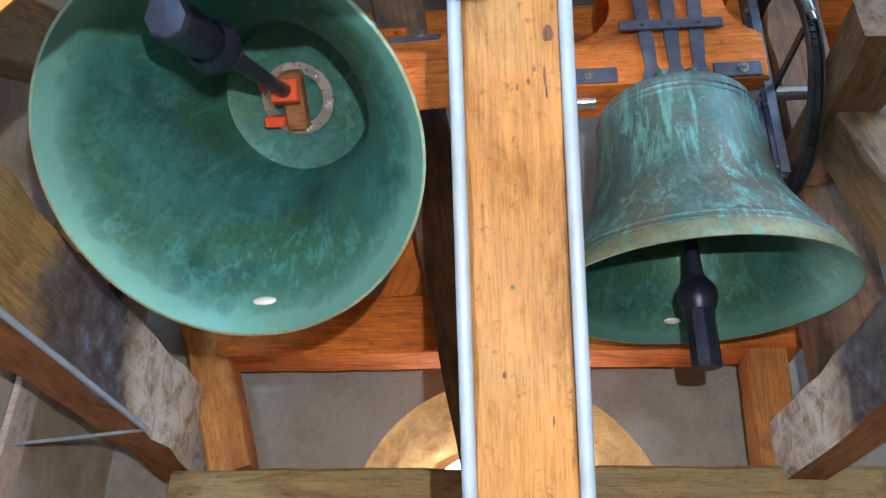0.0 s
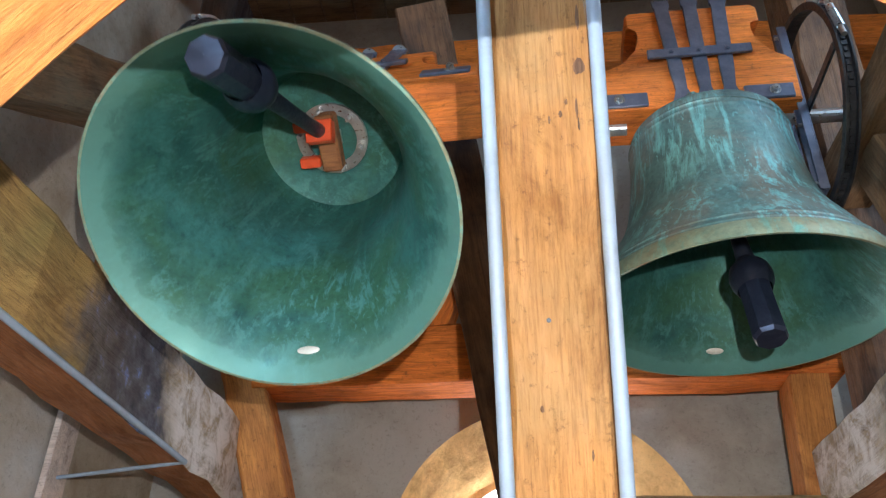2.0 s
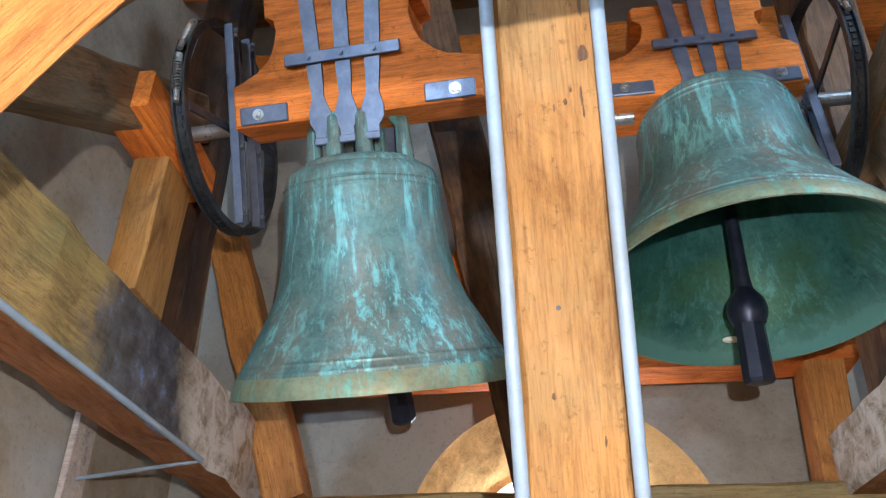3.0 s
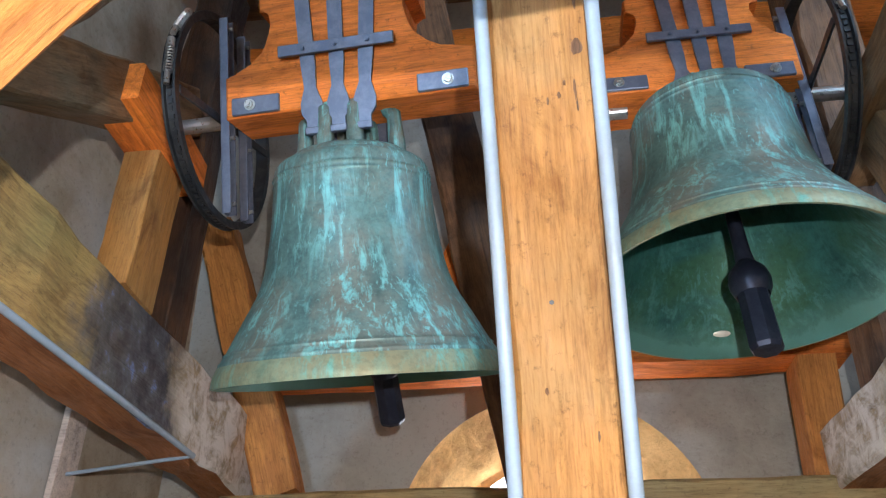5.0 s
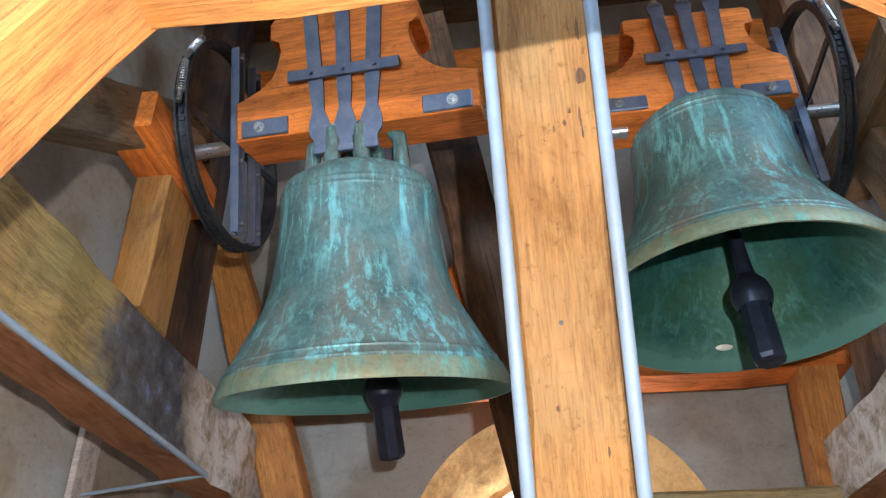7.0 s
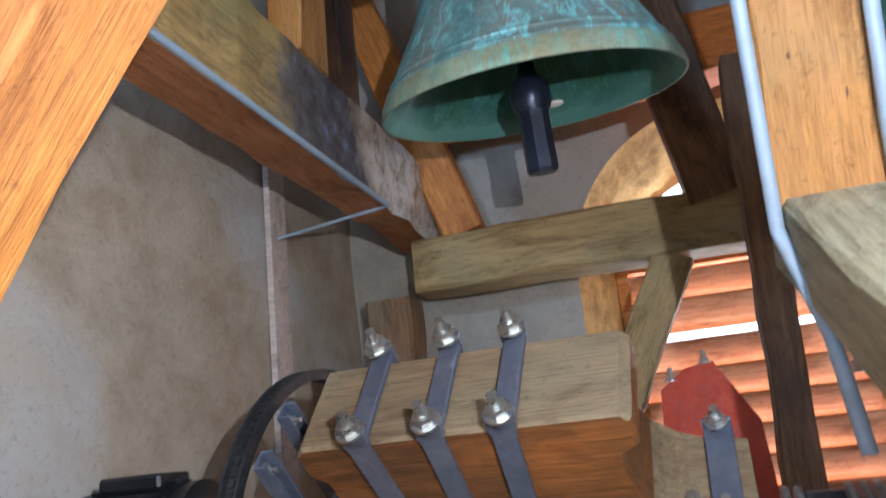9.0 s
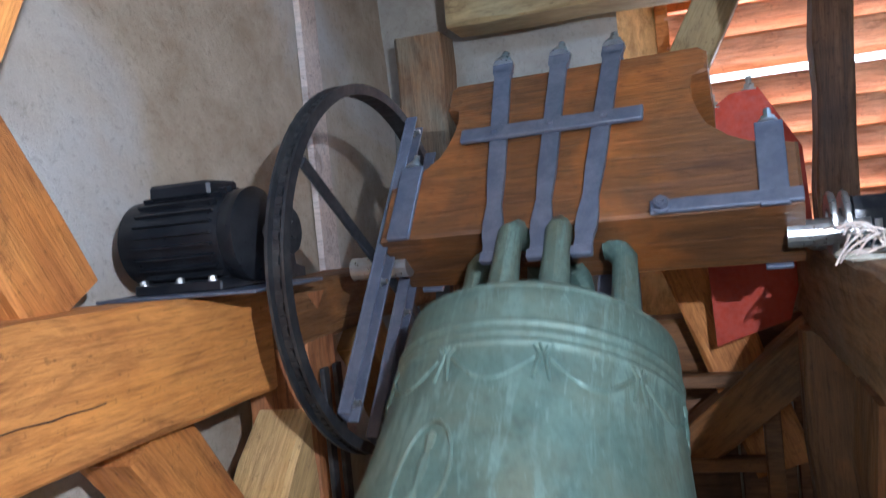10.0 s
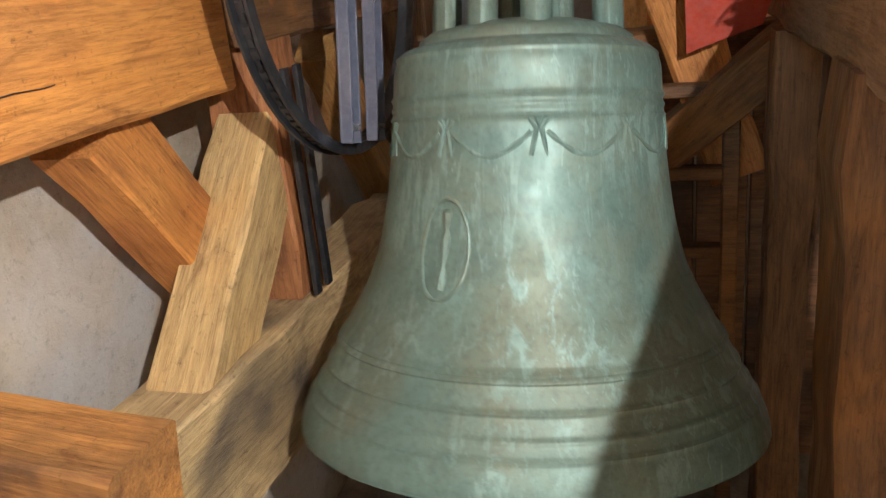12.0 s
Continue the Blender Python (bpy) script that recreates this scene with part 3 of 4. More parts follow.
beam((-1.5, 0.90, 1.10), (-0.90, 0.90, 1.02), 0.16, 0.2, SLEEPER, "orange oak sleeper notched over the bottom rail", "sleeper")
beam((-1.18, 1.10, 1.76), (-1.18, 0.50, 2.75), 0.14, 0.17, OAK, "orange oak brace standing on the motor rail", "brace", up=(0, 1, 1))
beam((-1.05, 2.85, 0.0), (-1.05, 2.85, 2.52), 0.17, 0.17, OLD, "old brown oak corner post", "post", up=(0, 1, 0))
beam((-0.02, 2.83, 2.52), (-0.32, 2.83, 1.95), 0.13, 0.12, GREEN, "greenish oak strut under the cross beam", "strut", up=(0, 1, 0))
beam((0.17, 0.05, 1.625), (0.17, 2.6, 1.625), 0.19, 0.20, OLD, "old oak rail that carries the bearing", "truss_rail")
beam((0.17, 1.32, 0.0), (0.17, 1.32, 1.545), 0.20, 0.22, OAK_DARK, "worn brown oak post with splintered edges", "post", up=(0, 1, 0), wobble=0.01)
beam((0.10, 2.05, 0.0), (0.10, 2.05, 1.525), 0.10, 0.10, OAK_DARK, "slim dark oak post", "post", up=(0, 1, 0))
beam((-0.22, 2.42, 1.15), (0.16, 2.30, 1.50), 0.12, 0.14, OAK_DARK, "dark oak diagonal brace behind the bell", "brace", up=(0, 1, 0))
beam((-0.20, 2.45, 1.72), (0.02, 2.45, 1.10), 0.16, 0.16, OAK, "orange oak brace behind the bell", "brace", up=(0, 1, 0))
beam((-1.0, 2.6, 1.42), (0.2, 2.6, 1.42), 0.14, 0.16, OAK_DARK, "dark oak cross beam behind the bell", "cross_beam")
# flat iron guides that hang beside the wheel
for y in (1.60, 1.66):
    bm = bmesh.new()
    bar(bm, (-0.928, y, 1.06), (-0.928, y, 1.56), 0.026, 0.012, (0, 1, 0))
    thing("guide_bar", bm, IRON_DARK, Matrix(), "black iron guide bar bolted to the post", "guide bar", "guide bars")
bm = bmesh.new()
hexbolt(bm, (0.191, 1.199, 2.586), (0, -0.918, -0.396), 0.004, 0.001)
thing("nail", bm, CASE, Matrix(), "small dark nail head in the pale oak brace", "nail")


# ---------- bells ----------
RAW = [(1.0, 0.0), (0.996, 0.025), (0.975, 0.06), (0.93, 0.105), (0.885, 0.14), (0.84, 0.18), (0.79, 0.23), (0.735, 0.30), (0.69, 0.37),
           (0.655, 0.44), (0.628, 0.52), (0.608, 0.60), (0.594, 0.68), (0.584, 0.76), (0.577, 0.83), (0.573, 0.88), (0.568, 0.925), (0.552, 0.955), (0.52, 0.975), (0.46, 0.985)]
PROFILE = [(r * (1 - 0.028 * min(1, max(0, (h - 0.3) / 0.5))) + 0.035 * (math.exp(-((h - 0.24) / 0.12) ** 2) - math.exp(-4) * (1 - h)), h) for r, h in RAW]


def bell_body(R, H, ridges):
    """The lip lies at z = 0, the shoulder at z = H."""
    bm = bmesh.new()
    fine = []
    for (ra, ha), (rb, hb) in zip(PROFILE, PROFILE[1:]):
        for k in range(4):
            t = k / 4
            fine.append((ra + (rb - ra) * t, ha + (hb - ha) * t))
    fine.append(PROFILE[-1])
    # smoothed twice, then the cast ridges
    for _ in range(3):
        fine = [fine[0]] + [((a[0] + 2 * b[0] + c[0]) / 4, (a[1] + 2 * b[1] + c[1]) / 4) for a, b, c in zip(fine, fine[1:], fine[2:])] + [fine[-1]]
    dense = []
    for (ra, ha), (rb, hb) in zip(fine, fine[1:]):
        for k in range(3):
            dense.append((ra + (rb - ra) * k / 3, ha + (hb - ha) * k / 3))
    dense.append(fine[-1])
    outer = []
    for r, h in dense:
        lift = sum(0.010 * amount * math.exp(-((h - at) / 0.0055) ** 2) for at, amount in ridges)
        outer.append(((r + lift) * R, h * H))
    outer += [(0.44 * R, 1.0 * H), (0.40 * R, 1.018 * H), (0.34 * R, 1.022 * H), (0.30 * R, 1.035 * H), (0.02 * R, 1.04 * H)]
    rings = lathe(bm, outer, 96)
    for ring in rings[:4]:
        for v in ring:
            k = 1 + 0.006 * noise.noise(v.co * 22)
            v.co.x, v.co.y = v.co.x * k, v.co.y * k
    for f in bm.faces:
        if f.calc_center_median().z < 0.085 * H:
            f.material_index = 2
    inner = [(R * 0.985, 0.0), (R * 0.93, 0.035 * H), (R * 0.86, 0.10 * H), (R * 0.79, 0.17 * H), (R * 0.71, 0.26 * H), (R * 0.64, 0.38 * H), (R * 0.585, 0.5 * H),
             (R * 0.55, 0.62 * H), (R * 0.53, 0.75 * H), (R * 0.515, 0.86 * H), (R * 0.48, 0.915 * H), (R * 0.40, 0.935 * H), (R * 0.02, 0.94 * H)]
    lathe(bm, inner, 96, "z", 1)
    lathe(bm, [(R * 1.0, 0.0), (R * 0.985, 0.0)], 96, "z", 2)
    bmesh.ops.remove_doubles(bm, verts=bm.verts, dist=0.0004)
    return bm


def clapper_mesh(length):
    bm = bmesh.new()
    L = length
    lathe(bm, [(0.001, 0.0), (0.018, -0.005), (0.02, -0.05), (0.017, -0.3 * L), (0.021, -0.62 * L), (0.026, -0.70 * L)], 16)
    return bm


def clapper_ball(length):
    L = length
    bm = bmesh.new()
    lathe(bm, [(0.024, -0.68 * L), (0.034, -0.70 * L), (0.048, -0.725 * L), (0.054, -0.76 * L), (0.052, -0.79 * L), (0.042, -0.825 * L)], 20)
    return bm


def clapper_flight(length):
    L = length
    bm = bmesh.new()
    lathe(bm, [(0.040, -0.815 * L), (0.039, -0.84 * L), (0.041, -1.03 * L), (0.036, -1.045 * L), (0.001, -1.047 * L)], 8)
    return bm


def yoke_outline(x0, x1, low, arm, top, b0, b1):
    """Arms from x0 to x1, and a taller middle block from b0 to b1 with hollowed shoulders."""
    pts = [(x0, low), (x1, low), (x1, arm)]
    r = 0.10
    for k in range(9):
        a = math.pi / 2 * k / 8
        pts.append((b1 + r - r * math.sin(a), arm + 0.012 + (top - arm - 0.09) * (1 - math.cos(a))))
    pts += [(b1 + 0.035, top - 0.07), (b1 + 0.035, top - 0.015), (b1 + 0.02, top), (b0 - 0.02, top), (b0 - 0.035, top - 0.015), (b0 - 0.035, top - 0.07)]
    for k in range(9):
        a = math.pi / 2 * (8 - k) / 8
        pts.append((b0 - r + r * math.sin(a), arm + 0.012 + (top - arm - 0.09) * (1 - math.cos(a))))
    pts.append((x0, arm))
    return pts


def canons(R, top, parent, mat, z0):
    """Six cast loops that hold the bell to the yoke, each a bent round bar."""
    for k, (x, y, lean) in enumerate([(-0.10, -0.16, -0.2), (0.09, -0.16, 0.2), (-0.10, 0.16, -0.2), (0.09, 0.16, 0.2), (-0.30, 0.0, -1), (0.30, 0.0, 1)]):
        bm = bmesh.new()
        h = z0 - top
        foot, head = Vector((x * R * 1.15, y * R * 1.5, top - 0.01)), Vector((x * R * 0.8, y * R * 0.62, z0 - 0.012))
        bend = Vector((x * R * 1.1, y * R * 1.45, top + h * 0.75))
        pts = [foot + (bend - foot) * t for t in (0, 0.35, 0.7)]
        pts += [bend * (1 - t) ** 2 + (bend * 0.35 + head * 0.65 + Vector((0, 0, 0.02))) * 2 * t * (1 - t) + head * t * t for t in (0.0, 0.35, 0.7, 1.0)]
        last = None
        for i, p in enumerate(pts):
            r = R * (0.075 if i < 2 else 0.066)
            ring = []
            d = (pts[min(i + 1, len(pts) - 1)] - pts[max(i - 1, 0)]).normalized()
            u = d.cross(Vector((1, 0.2, 0))).normalized()
            w = d.cross(u)
            for j in range(10):
                a = 2 * math.pi * j / 10
                ring.append(bm.verts.new(p + u * r * math.cos(a) + w * r * 0.85 * math.sin(a)))
            if last:
                for j in range(10):
                    bm.faces.new((last[j], last[(j + 1) % 10], ring[(j + 1) % 10], ring[j]))
            else:
                bm.faces.new(ring)
            last = ring
        bm.faces.new(last[::-1])
        part("canon", bm, mat, parent, "", None, True)


def wheel_parts(parent, x, r, side, side_springs=False):
    """A chain wheel: channelled rim, two flat bars past the yoke and two slanting spokes. side: the way to the yoke along x."""
    bm = bmesh.new()
    section = [(r - 0.010, -0.019), (r + 0.012, -0.019), (r + 0.012, -0.013), (r + 0.001, -0.011), (r + 0.001, 0.011), (r + 0.012, 0.013), (r + 0.012, 0.019), (r - 0.010, 0.019), (r - 0.010, -0.019)]
    lathe(bm, section, 72, "x")
    wheel = part("wheel", bm, IRON_DARK, parent, "black iron chain wheel with a channelled rim", pose(x, 0, 0))
    for y in (-0.05, 0.07):
        reach = math.sqrt(r * r - y * y) - 0.008
        bm = bmesh.new()
        bar(bm, (side * 0.030, y, -reach), (side * 0.030, y, reach), 0.042, 0.006, (0, 1, 0))
        for e in (-0.018, 0.018):
            bar(bm, (side * 0.043, y + e, -reach), (side * 0.043, y + e, reach), 0.006, 0.022, (0, 1, 0), 0.001)
        part("spoke", bm, IRON, wheel, "blue-grey steel channel bar")
        for z in (0.03 - reach, -0.07, 0.07, reach - 0.03):
            bm = bmesh.new()
            hexbolt(bm, (side * 0.033, y, z), (side, 0, 0), 0.011, 0.014)
            part("bolt", bm, STEEL, wheel)
    bm = bmesh.new()
    bar(bm, (side * 0.018, -r + 0.012, -0.01), (side * 0.018, r - 0.012, -0.01), 0.026, 0.008, (0, 0, 1))
    part("cross_bar", bm, IRON_DARK, wheel)
    if side_springs:
        for a in (40, 12):
            c, e = math.cos(radians(a)), math.sin(radians(a))
            at, along, out = Vector((0, -(r + 0.012) * c, (r + 0.012) * e)), Vector((0, e, c)), Vector((0, -c, e))
            bm = bmesh.new()
            last = None
            for k in range(73):
                b = 2 * math.pi * k / 8
                p = at + along * (-0.04 + 0.08 * k / 72) + (out * math.cos(b) + Vector((1, 0, 0)) * math.sin(b)) * 0.0105
                if last is not None:
                    tube(bm, last, p, 0.0026, 5)
                last = p
            tube(bm, at - along * 0.075, at - along * 0.038, 0.008, 8)
            tube(bm, at + along * 0.038, at + along * 0.065, 0.011, 8)
            part("spring", bm, STEEL, wheel, "bright steel tension spring")
    # chain on the rim
    bm = bmesh.new()
    n = int(2 * math.pi * r / 0.02)
    for k in range(n):
        a = 2 * math.pi * k / n
        bmesh.ops.create_cube(bm, size=1, matrix=Matrix.Rotation(a, 4, "X") @ Matrix.Translation((0, 0, r + 0.003)) @ Matrix.Diagonal((0.009 if k % 2 else 0.015, 0.013, 0.006, 1)))
    tagged(part("chain", bm, IRON_DARK, wheel, "dark roller chain"), kind="stuff")
    return wheel


def swinging_bell(name, label, at, R, L, H, mats, ridges, arm, block, yoke_h, yoke_d, wheel_x, wheel_r, wheel_side, yoke_mat, strap_x, heavy=False):
    """A bell hung from a wooden yoke; the origin is the swing axis."""
    root = tagged(new(name), label, "bell")
    root.matrix_basis = pose(*at)
    part("bell_body", bell_body(R, H, ridges), mats, root, "", pose(0, 0, -L), True)
    top = -L + H * 1.03
    low, arm_top, block_top = yoke_h
    canons(R, top, root, mats[0], low + 0.02)
    bm = bmesh.new()
    prism(bm, yoke_outline(arm[0], arm[1], low, arm_top, block_top, block[0], block[1]), -yoke_d / 2, yoke_d / 2)
    bmesh.ops.bevel(bm, geom=[e for e in bm.edges if abs(e.verts[0].co.y - e.verts[1].co.y) < 1e-6], offset=0.006, segments=1, affect="EDGES")
    if heavy:
        bm.normal_update()
        bmesh.ops.recalc_face_normals(bm, faces=bm.faces)
        for f in bm.faces:
            f.material_index = 1 if f.normal.z > 0.45 else 0
    yoke = part("yoke", bm, [yoke_mat, DUSTY] if heavy else yoke_mat, root, "reddish-brown oak yoke with a taller middle block")
    for x0 in strap_x:
        for s in (-1, 1):
            bm = bmesh.new()
            y = s * (yoke_d / 2 + 0.007)
            z1, z2 = low - 0.075, block_top + 0.035
            w = 0.018 if heavy else 0.021
            flare = 0.020 if heavy else 0.031
            right = [(w * 0.9, z1), (w * 0.9, z1 + 0.035), (flare, z1 + 0.055), (flare, z1 + 0.085), (w * 0.8, z1 + 0.13), (w, z1 + 0.2), (w, z2 - 0.04), (w * 1.25, z2 - 0.03), (w * 1.25, z2)]
            lean = lambda z: x0 * (0.70 + 0.30 * (z - z1) / (z2 - z1))
            outline = [(lean(z) + o, z) for o, z in right] + [(lean(z) - o, z) for o, z in reversed(right)]
            prism(bm, outline, y - 0.005, y + 0.005)
            box(bm, lean(z1) - w * 1.1, lean(z1) + w * 1.1, y - s * 0.004, y + s * 0.012, z1 - 0.006, z1 + 0.014, 0.002)
            part("strap", bm, IRON, root, "blue-grey iron strap")
            bm = bmesh.new()
            hexbolt(bm, (x0, y * 0.96, block_top + 0.03), (0, 0, 1), 0.018, 0.022)
            part("nut", bm, STEEL, root, "bright zinc nut on a stud")
        bm = bmesh.new()
        bar(bm, (x0, -yoke_d / 2 - 0.012, block_top + 0.008), (x0, yoke_d / 2 + 0.012, block_top + 0.008), 0.036, 0.012, (1, 0, 0))
        part("top_strap", bm, IRON, root)
    for s in (-1, 1):
        bm = bmesh.new()
        z = arm_top + (block_top - arm_top) * (0.36 if heavy else 0.18)
        y = s * (yoke_d / 2 + 0.017)
        bar(bm, (strap_x[0] - 0.065, y, z), (strap_x[-1] + 0.065, y, z), 0.034, 0.012, (0, 0, 1))
        for x0 in strap_x:
            hexbolt(bm, (x0 * 0.93, y + s * 0.005, z), (0, s, 0), 0.007, 0.002)
        part("strap_bar", bm, IRON, root)
    for s, x in ((-1, arm[0]), (1, arm[1])):
        if not heavy:
            bm = bmesh.new()
            box(bm, x - s * 0.02, x - s * 0.16, -yoke_d / 2 - 0.008, -yoke_d / 2 + 0.004, low + 0.004, low + 0.056, 0.003)
            plate = part("gudgeon_plate", bm, IRON, root, "grey iron plate let into the yoke")
            bm = bmesh.new()
            hexbolt(bm, (x - s * 0.075, -yoke_d / 2 - 0.008, low + 0.03), (0, -1, 0), 0.012, 0.004)
            part("bolt", bm, STEEL, plate)
            bm = bmesh.new()
            tube(bm, (x - s * 0.1, 0, 0), (x + s * 0.20, 0, 0), 0.022, 16)
            part("gudgeon", bm, STEEL, root, "steel gudgeon pin")
            continue
        xx = x - s * 0.045
        for q in (-1, 1):
            bm = bmesh.new()
            bar(bm, (xx, q * (yoke_d / 2 + 0.005), low - 0.005), (xx, q * (yoke_d / 2 + 0.005), arm_top + 0.045), 0.048, 0.010, (1, 0, 0))
            part("end_strap", bm, IRON, root)
            bm = bmesh.new()
            hexbolt(bm, (xx, q * yoke_d / 2 * 0.98, arm_top + 0.045), (0, 0, 1), 0.014, 0.02)
            part("nut", bm, STEEL, root)
        bm = bmesh.new()
        bar(bm, (xx, -yoke_d / 2 - 0.01, arm_top + 0.02), (xx, yoke_d / 2 + 0.01, arm_top + 0.02), 0.048, 0.008, (1, 0, 0))
        part("end_strap", bm, IRON, root)
        bm = bmesh.new()
        tube(bm, (x - s * 0.03, 0, 0), (x + s * 0.10, 0, 0), 0.024, 16)
        part("gudgeon", bm, STEEL, root, "steel gudgeon pin")
        if s < 0:
            for dx, dy in ((0.085, 0.04), (0.12, -0.05)):
                bm = bmesh.new()
                hexbolt(bm, (x + dx, dy, arm_top), (0, 0, 1), 0.016, 0.018)
                part("bolt", bm, STEEL, root)
            continue
        bm = bmesh.new()
        bar(bm, (x - s * 0.25, -yoke_d / 2 - 0.006, low + 0.012), (x, -yoke_d / 2 - 0.006, low + 0.012), 0.028, 0.01, (0, 0, 1))
        hexbolt(bm, (x - s * 0.23, -yoke_d / 2 - 0.011, low + 0.012), (0, -1, 0), 0.013, 0.004)
        part("gudgeon_plate", bm, IRON, root)
        for dx, dy in ((0.15, 0.05), (0.10, -0.04), (0.19, -0.05)):
            bm = bmesh.new()
            hexbolt(bm, (x - s * dx, dy, arm_top), (0, 0, 1), 0.016, 0.012)
            part("bolt", bm, STEEL, root)
    wheel_parts(root, wheel_x, wheel_r, wheel_side, not heavy)
    # clapper with its hanger
    z0 = -L + H * 0.90
    bm = bmesh.new()
    bar(bm, (0, 0, z0 + 0.03), (0, 0, z0 - 0.03), 0.045, 0.04)
    bar(bm, (-0.03, 0, z0 + 0.035), (0.03, 0, z0 + 0.035), 0.07, 0.012, (0, 1, 0))
    hanger = part("clapper_hanger", bm, STEEL, root, "bright steel hanger plate")
    bm = bmesh.new()
    lathe(bm, [(R * 0.17, z0 + 0.016), (R * 0.24, z0 + 0.016), (R * 0.24, z0 + 0.004), (R * 0.17, z0 + 0.004), (R * 0.17, z0 + 0.016)], 40)
    part("ring", bm, STEEL, hanger, "bright steel ring under the bell's crown")
    for k in range(6):
        a = math.pi / 3 * k + 0.3
        bm = bmesh.new()
        hexbolt(bm, (R * 0.205 * math.cos(a), R * 0.205 * math.sin(a), z0 + 0.004), (0, 0, -1), 0.010, 0.028)
        part("bolt", bm, STEEL, hanger)
    bm = bmesh.new()
    box(bm, -0.026, 0.026, -0.075, 0.075, z0 - 0.045, z0 + 0.006, 0.006)
    part("wood_block", bm, OAK_BROWN, hanger, "red-brown wooden block")
    for y in (-0.048, 0.048):
        bm = bmesh.new()
        box(bm, -0.085, -0.030, y - 0.014, y + 0.014, z0 - 0.040, z0 - 0.012, 0.004)
        part("pad", bm, RED_BAND, hanger, "orange-red rubber pad")
    length = (H * 0.90 + R * 0.10) * 1.2
    clap = part("clapper", clapper_mesh(length), CLAPPER, root, "blue-black forged iron clapper", pose(0, 0, z0), True)
    part("ball", clapper_ball(length), CLAPPER, clap, "", None, True)
    part("flight", clapper_flight(length), CLAPPER, clap)
    bm = bmesh.new()
    box(bm, -0.034, 0.034, -0.028, 0.028, -0.115, -0.08, 0.003)
    part("collar", bm, RED_BAND, clap, "orange-red plastic collar")
    # small bright patch inside the bell's lip
    for s in (1,):
        bm = bmesh.new()
        bmesh.ops.create_icosphere(bm, subdivisions=3, radius=1, matrix=Matrix.Translation((0.0, s * R * 0.862, -L + 0.095 * H)) @ Matrix.Rotation(radians(33), 4, "X") @ Matrix.Diagonal((0.026, 0.003, 0.010, 1)))
        part("lip_patch", bm, BRIGHT_BRONZE, root, "small bright patch inside the lip", None, True)
    return root, clap, z0


BELL_A, BELL_B, BELL_C = (-0.317, 1.803, 3.558), (0.723, 2.029, 3.650), (-0.420, 1.607, 1.762)
YAW_A, YAW_B, YAW_C = -3.9, -1.0, -3.5
bell_a, clap_a, za = swinging_bell("bell", "verdigris-green bronze bell on an orange oak yoke, swinging", BELL_A, 0.391, 0.779, 0.615,
    [VERDIGRIS, INSIDE, LIP], [(0.10, 0.6), (0.135, 0.9), (0.90, 0.9), (0.87, 0.6)], (-0.33, 0.38), (-0.19, 0.19), (-0.03, 0.092, 0.35), 0.19, -0.385, 0.305, 1, OAK_RED, (-0.10, 0.0, 0.10))
bell_b, clap_b, zb = swinging_bell("bell", "green bronze bell on an orange oak yoke, swinging gently", BELL_B, 0.4157, 0.652, 0.615,
    [VERDIGRIS, INSIDE, LIP], [(0.10, 0.6), (0.135, 0.9), (0.90, 0.9), (0.87, 0.6)], (-0.33, 0.27), (-0.17, 0.17), (0.0, 0.15, 0.40), 0.18, 0.31, 0.32, -1, OAK_RED, (-0.09, 0.0, 0.09))
bell_c, clap_c, zc = swinging_bell("bell", "large pale green bronze bell with cast garlands, swinging", BELL_C, 0.437, 0.880, 0.697,
    [VERDIGRIS_PALE, INSIDE, VERDIGRIS_PALE], [(0.09, 0.7), (0.125, 0.7), (0.175, 0.9), (0.235, 1.3), (0.25, 1.0), (0.80, 0.9), (0.825, 0.7), (0.85, 0.9), (0.955, 0.8)],
    (-0.33, 0.455), (-0.20, 0.275), (0.0, 0.135, 0.415), 0.185, -0.375, 0.372, 1, OAK_YOKE, (-0.115, 0.012, 0.127), True)


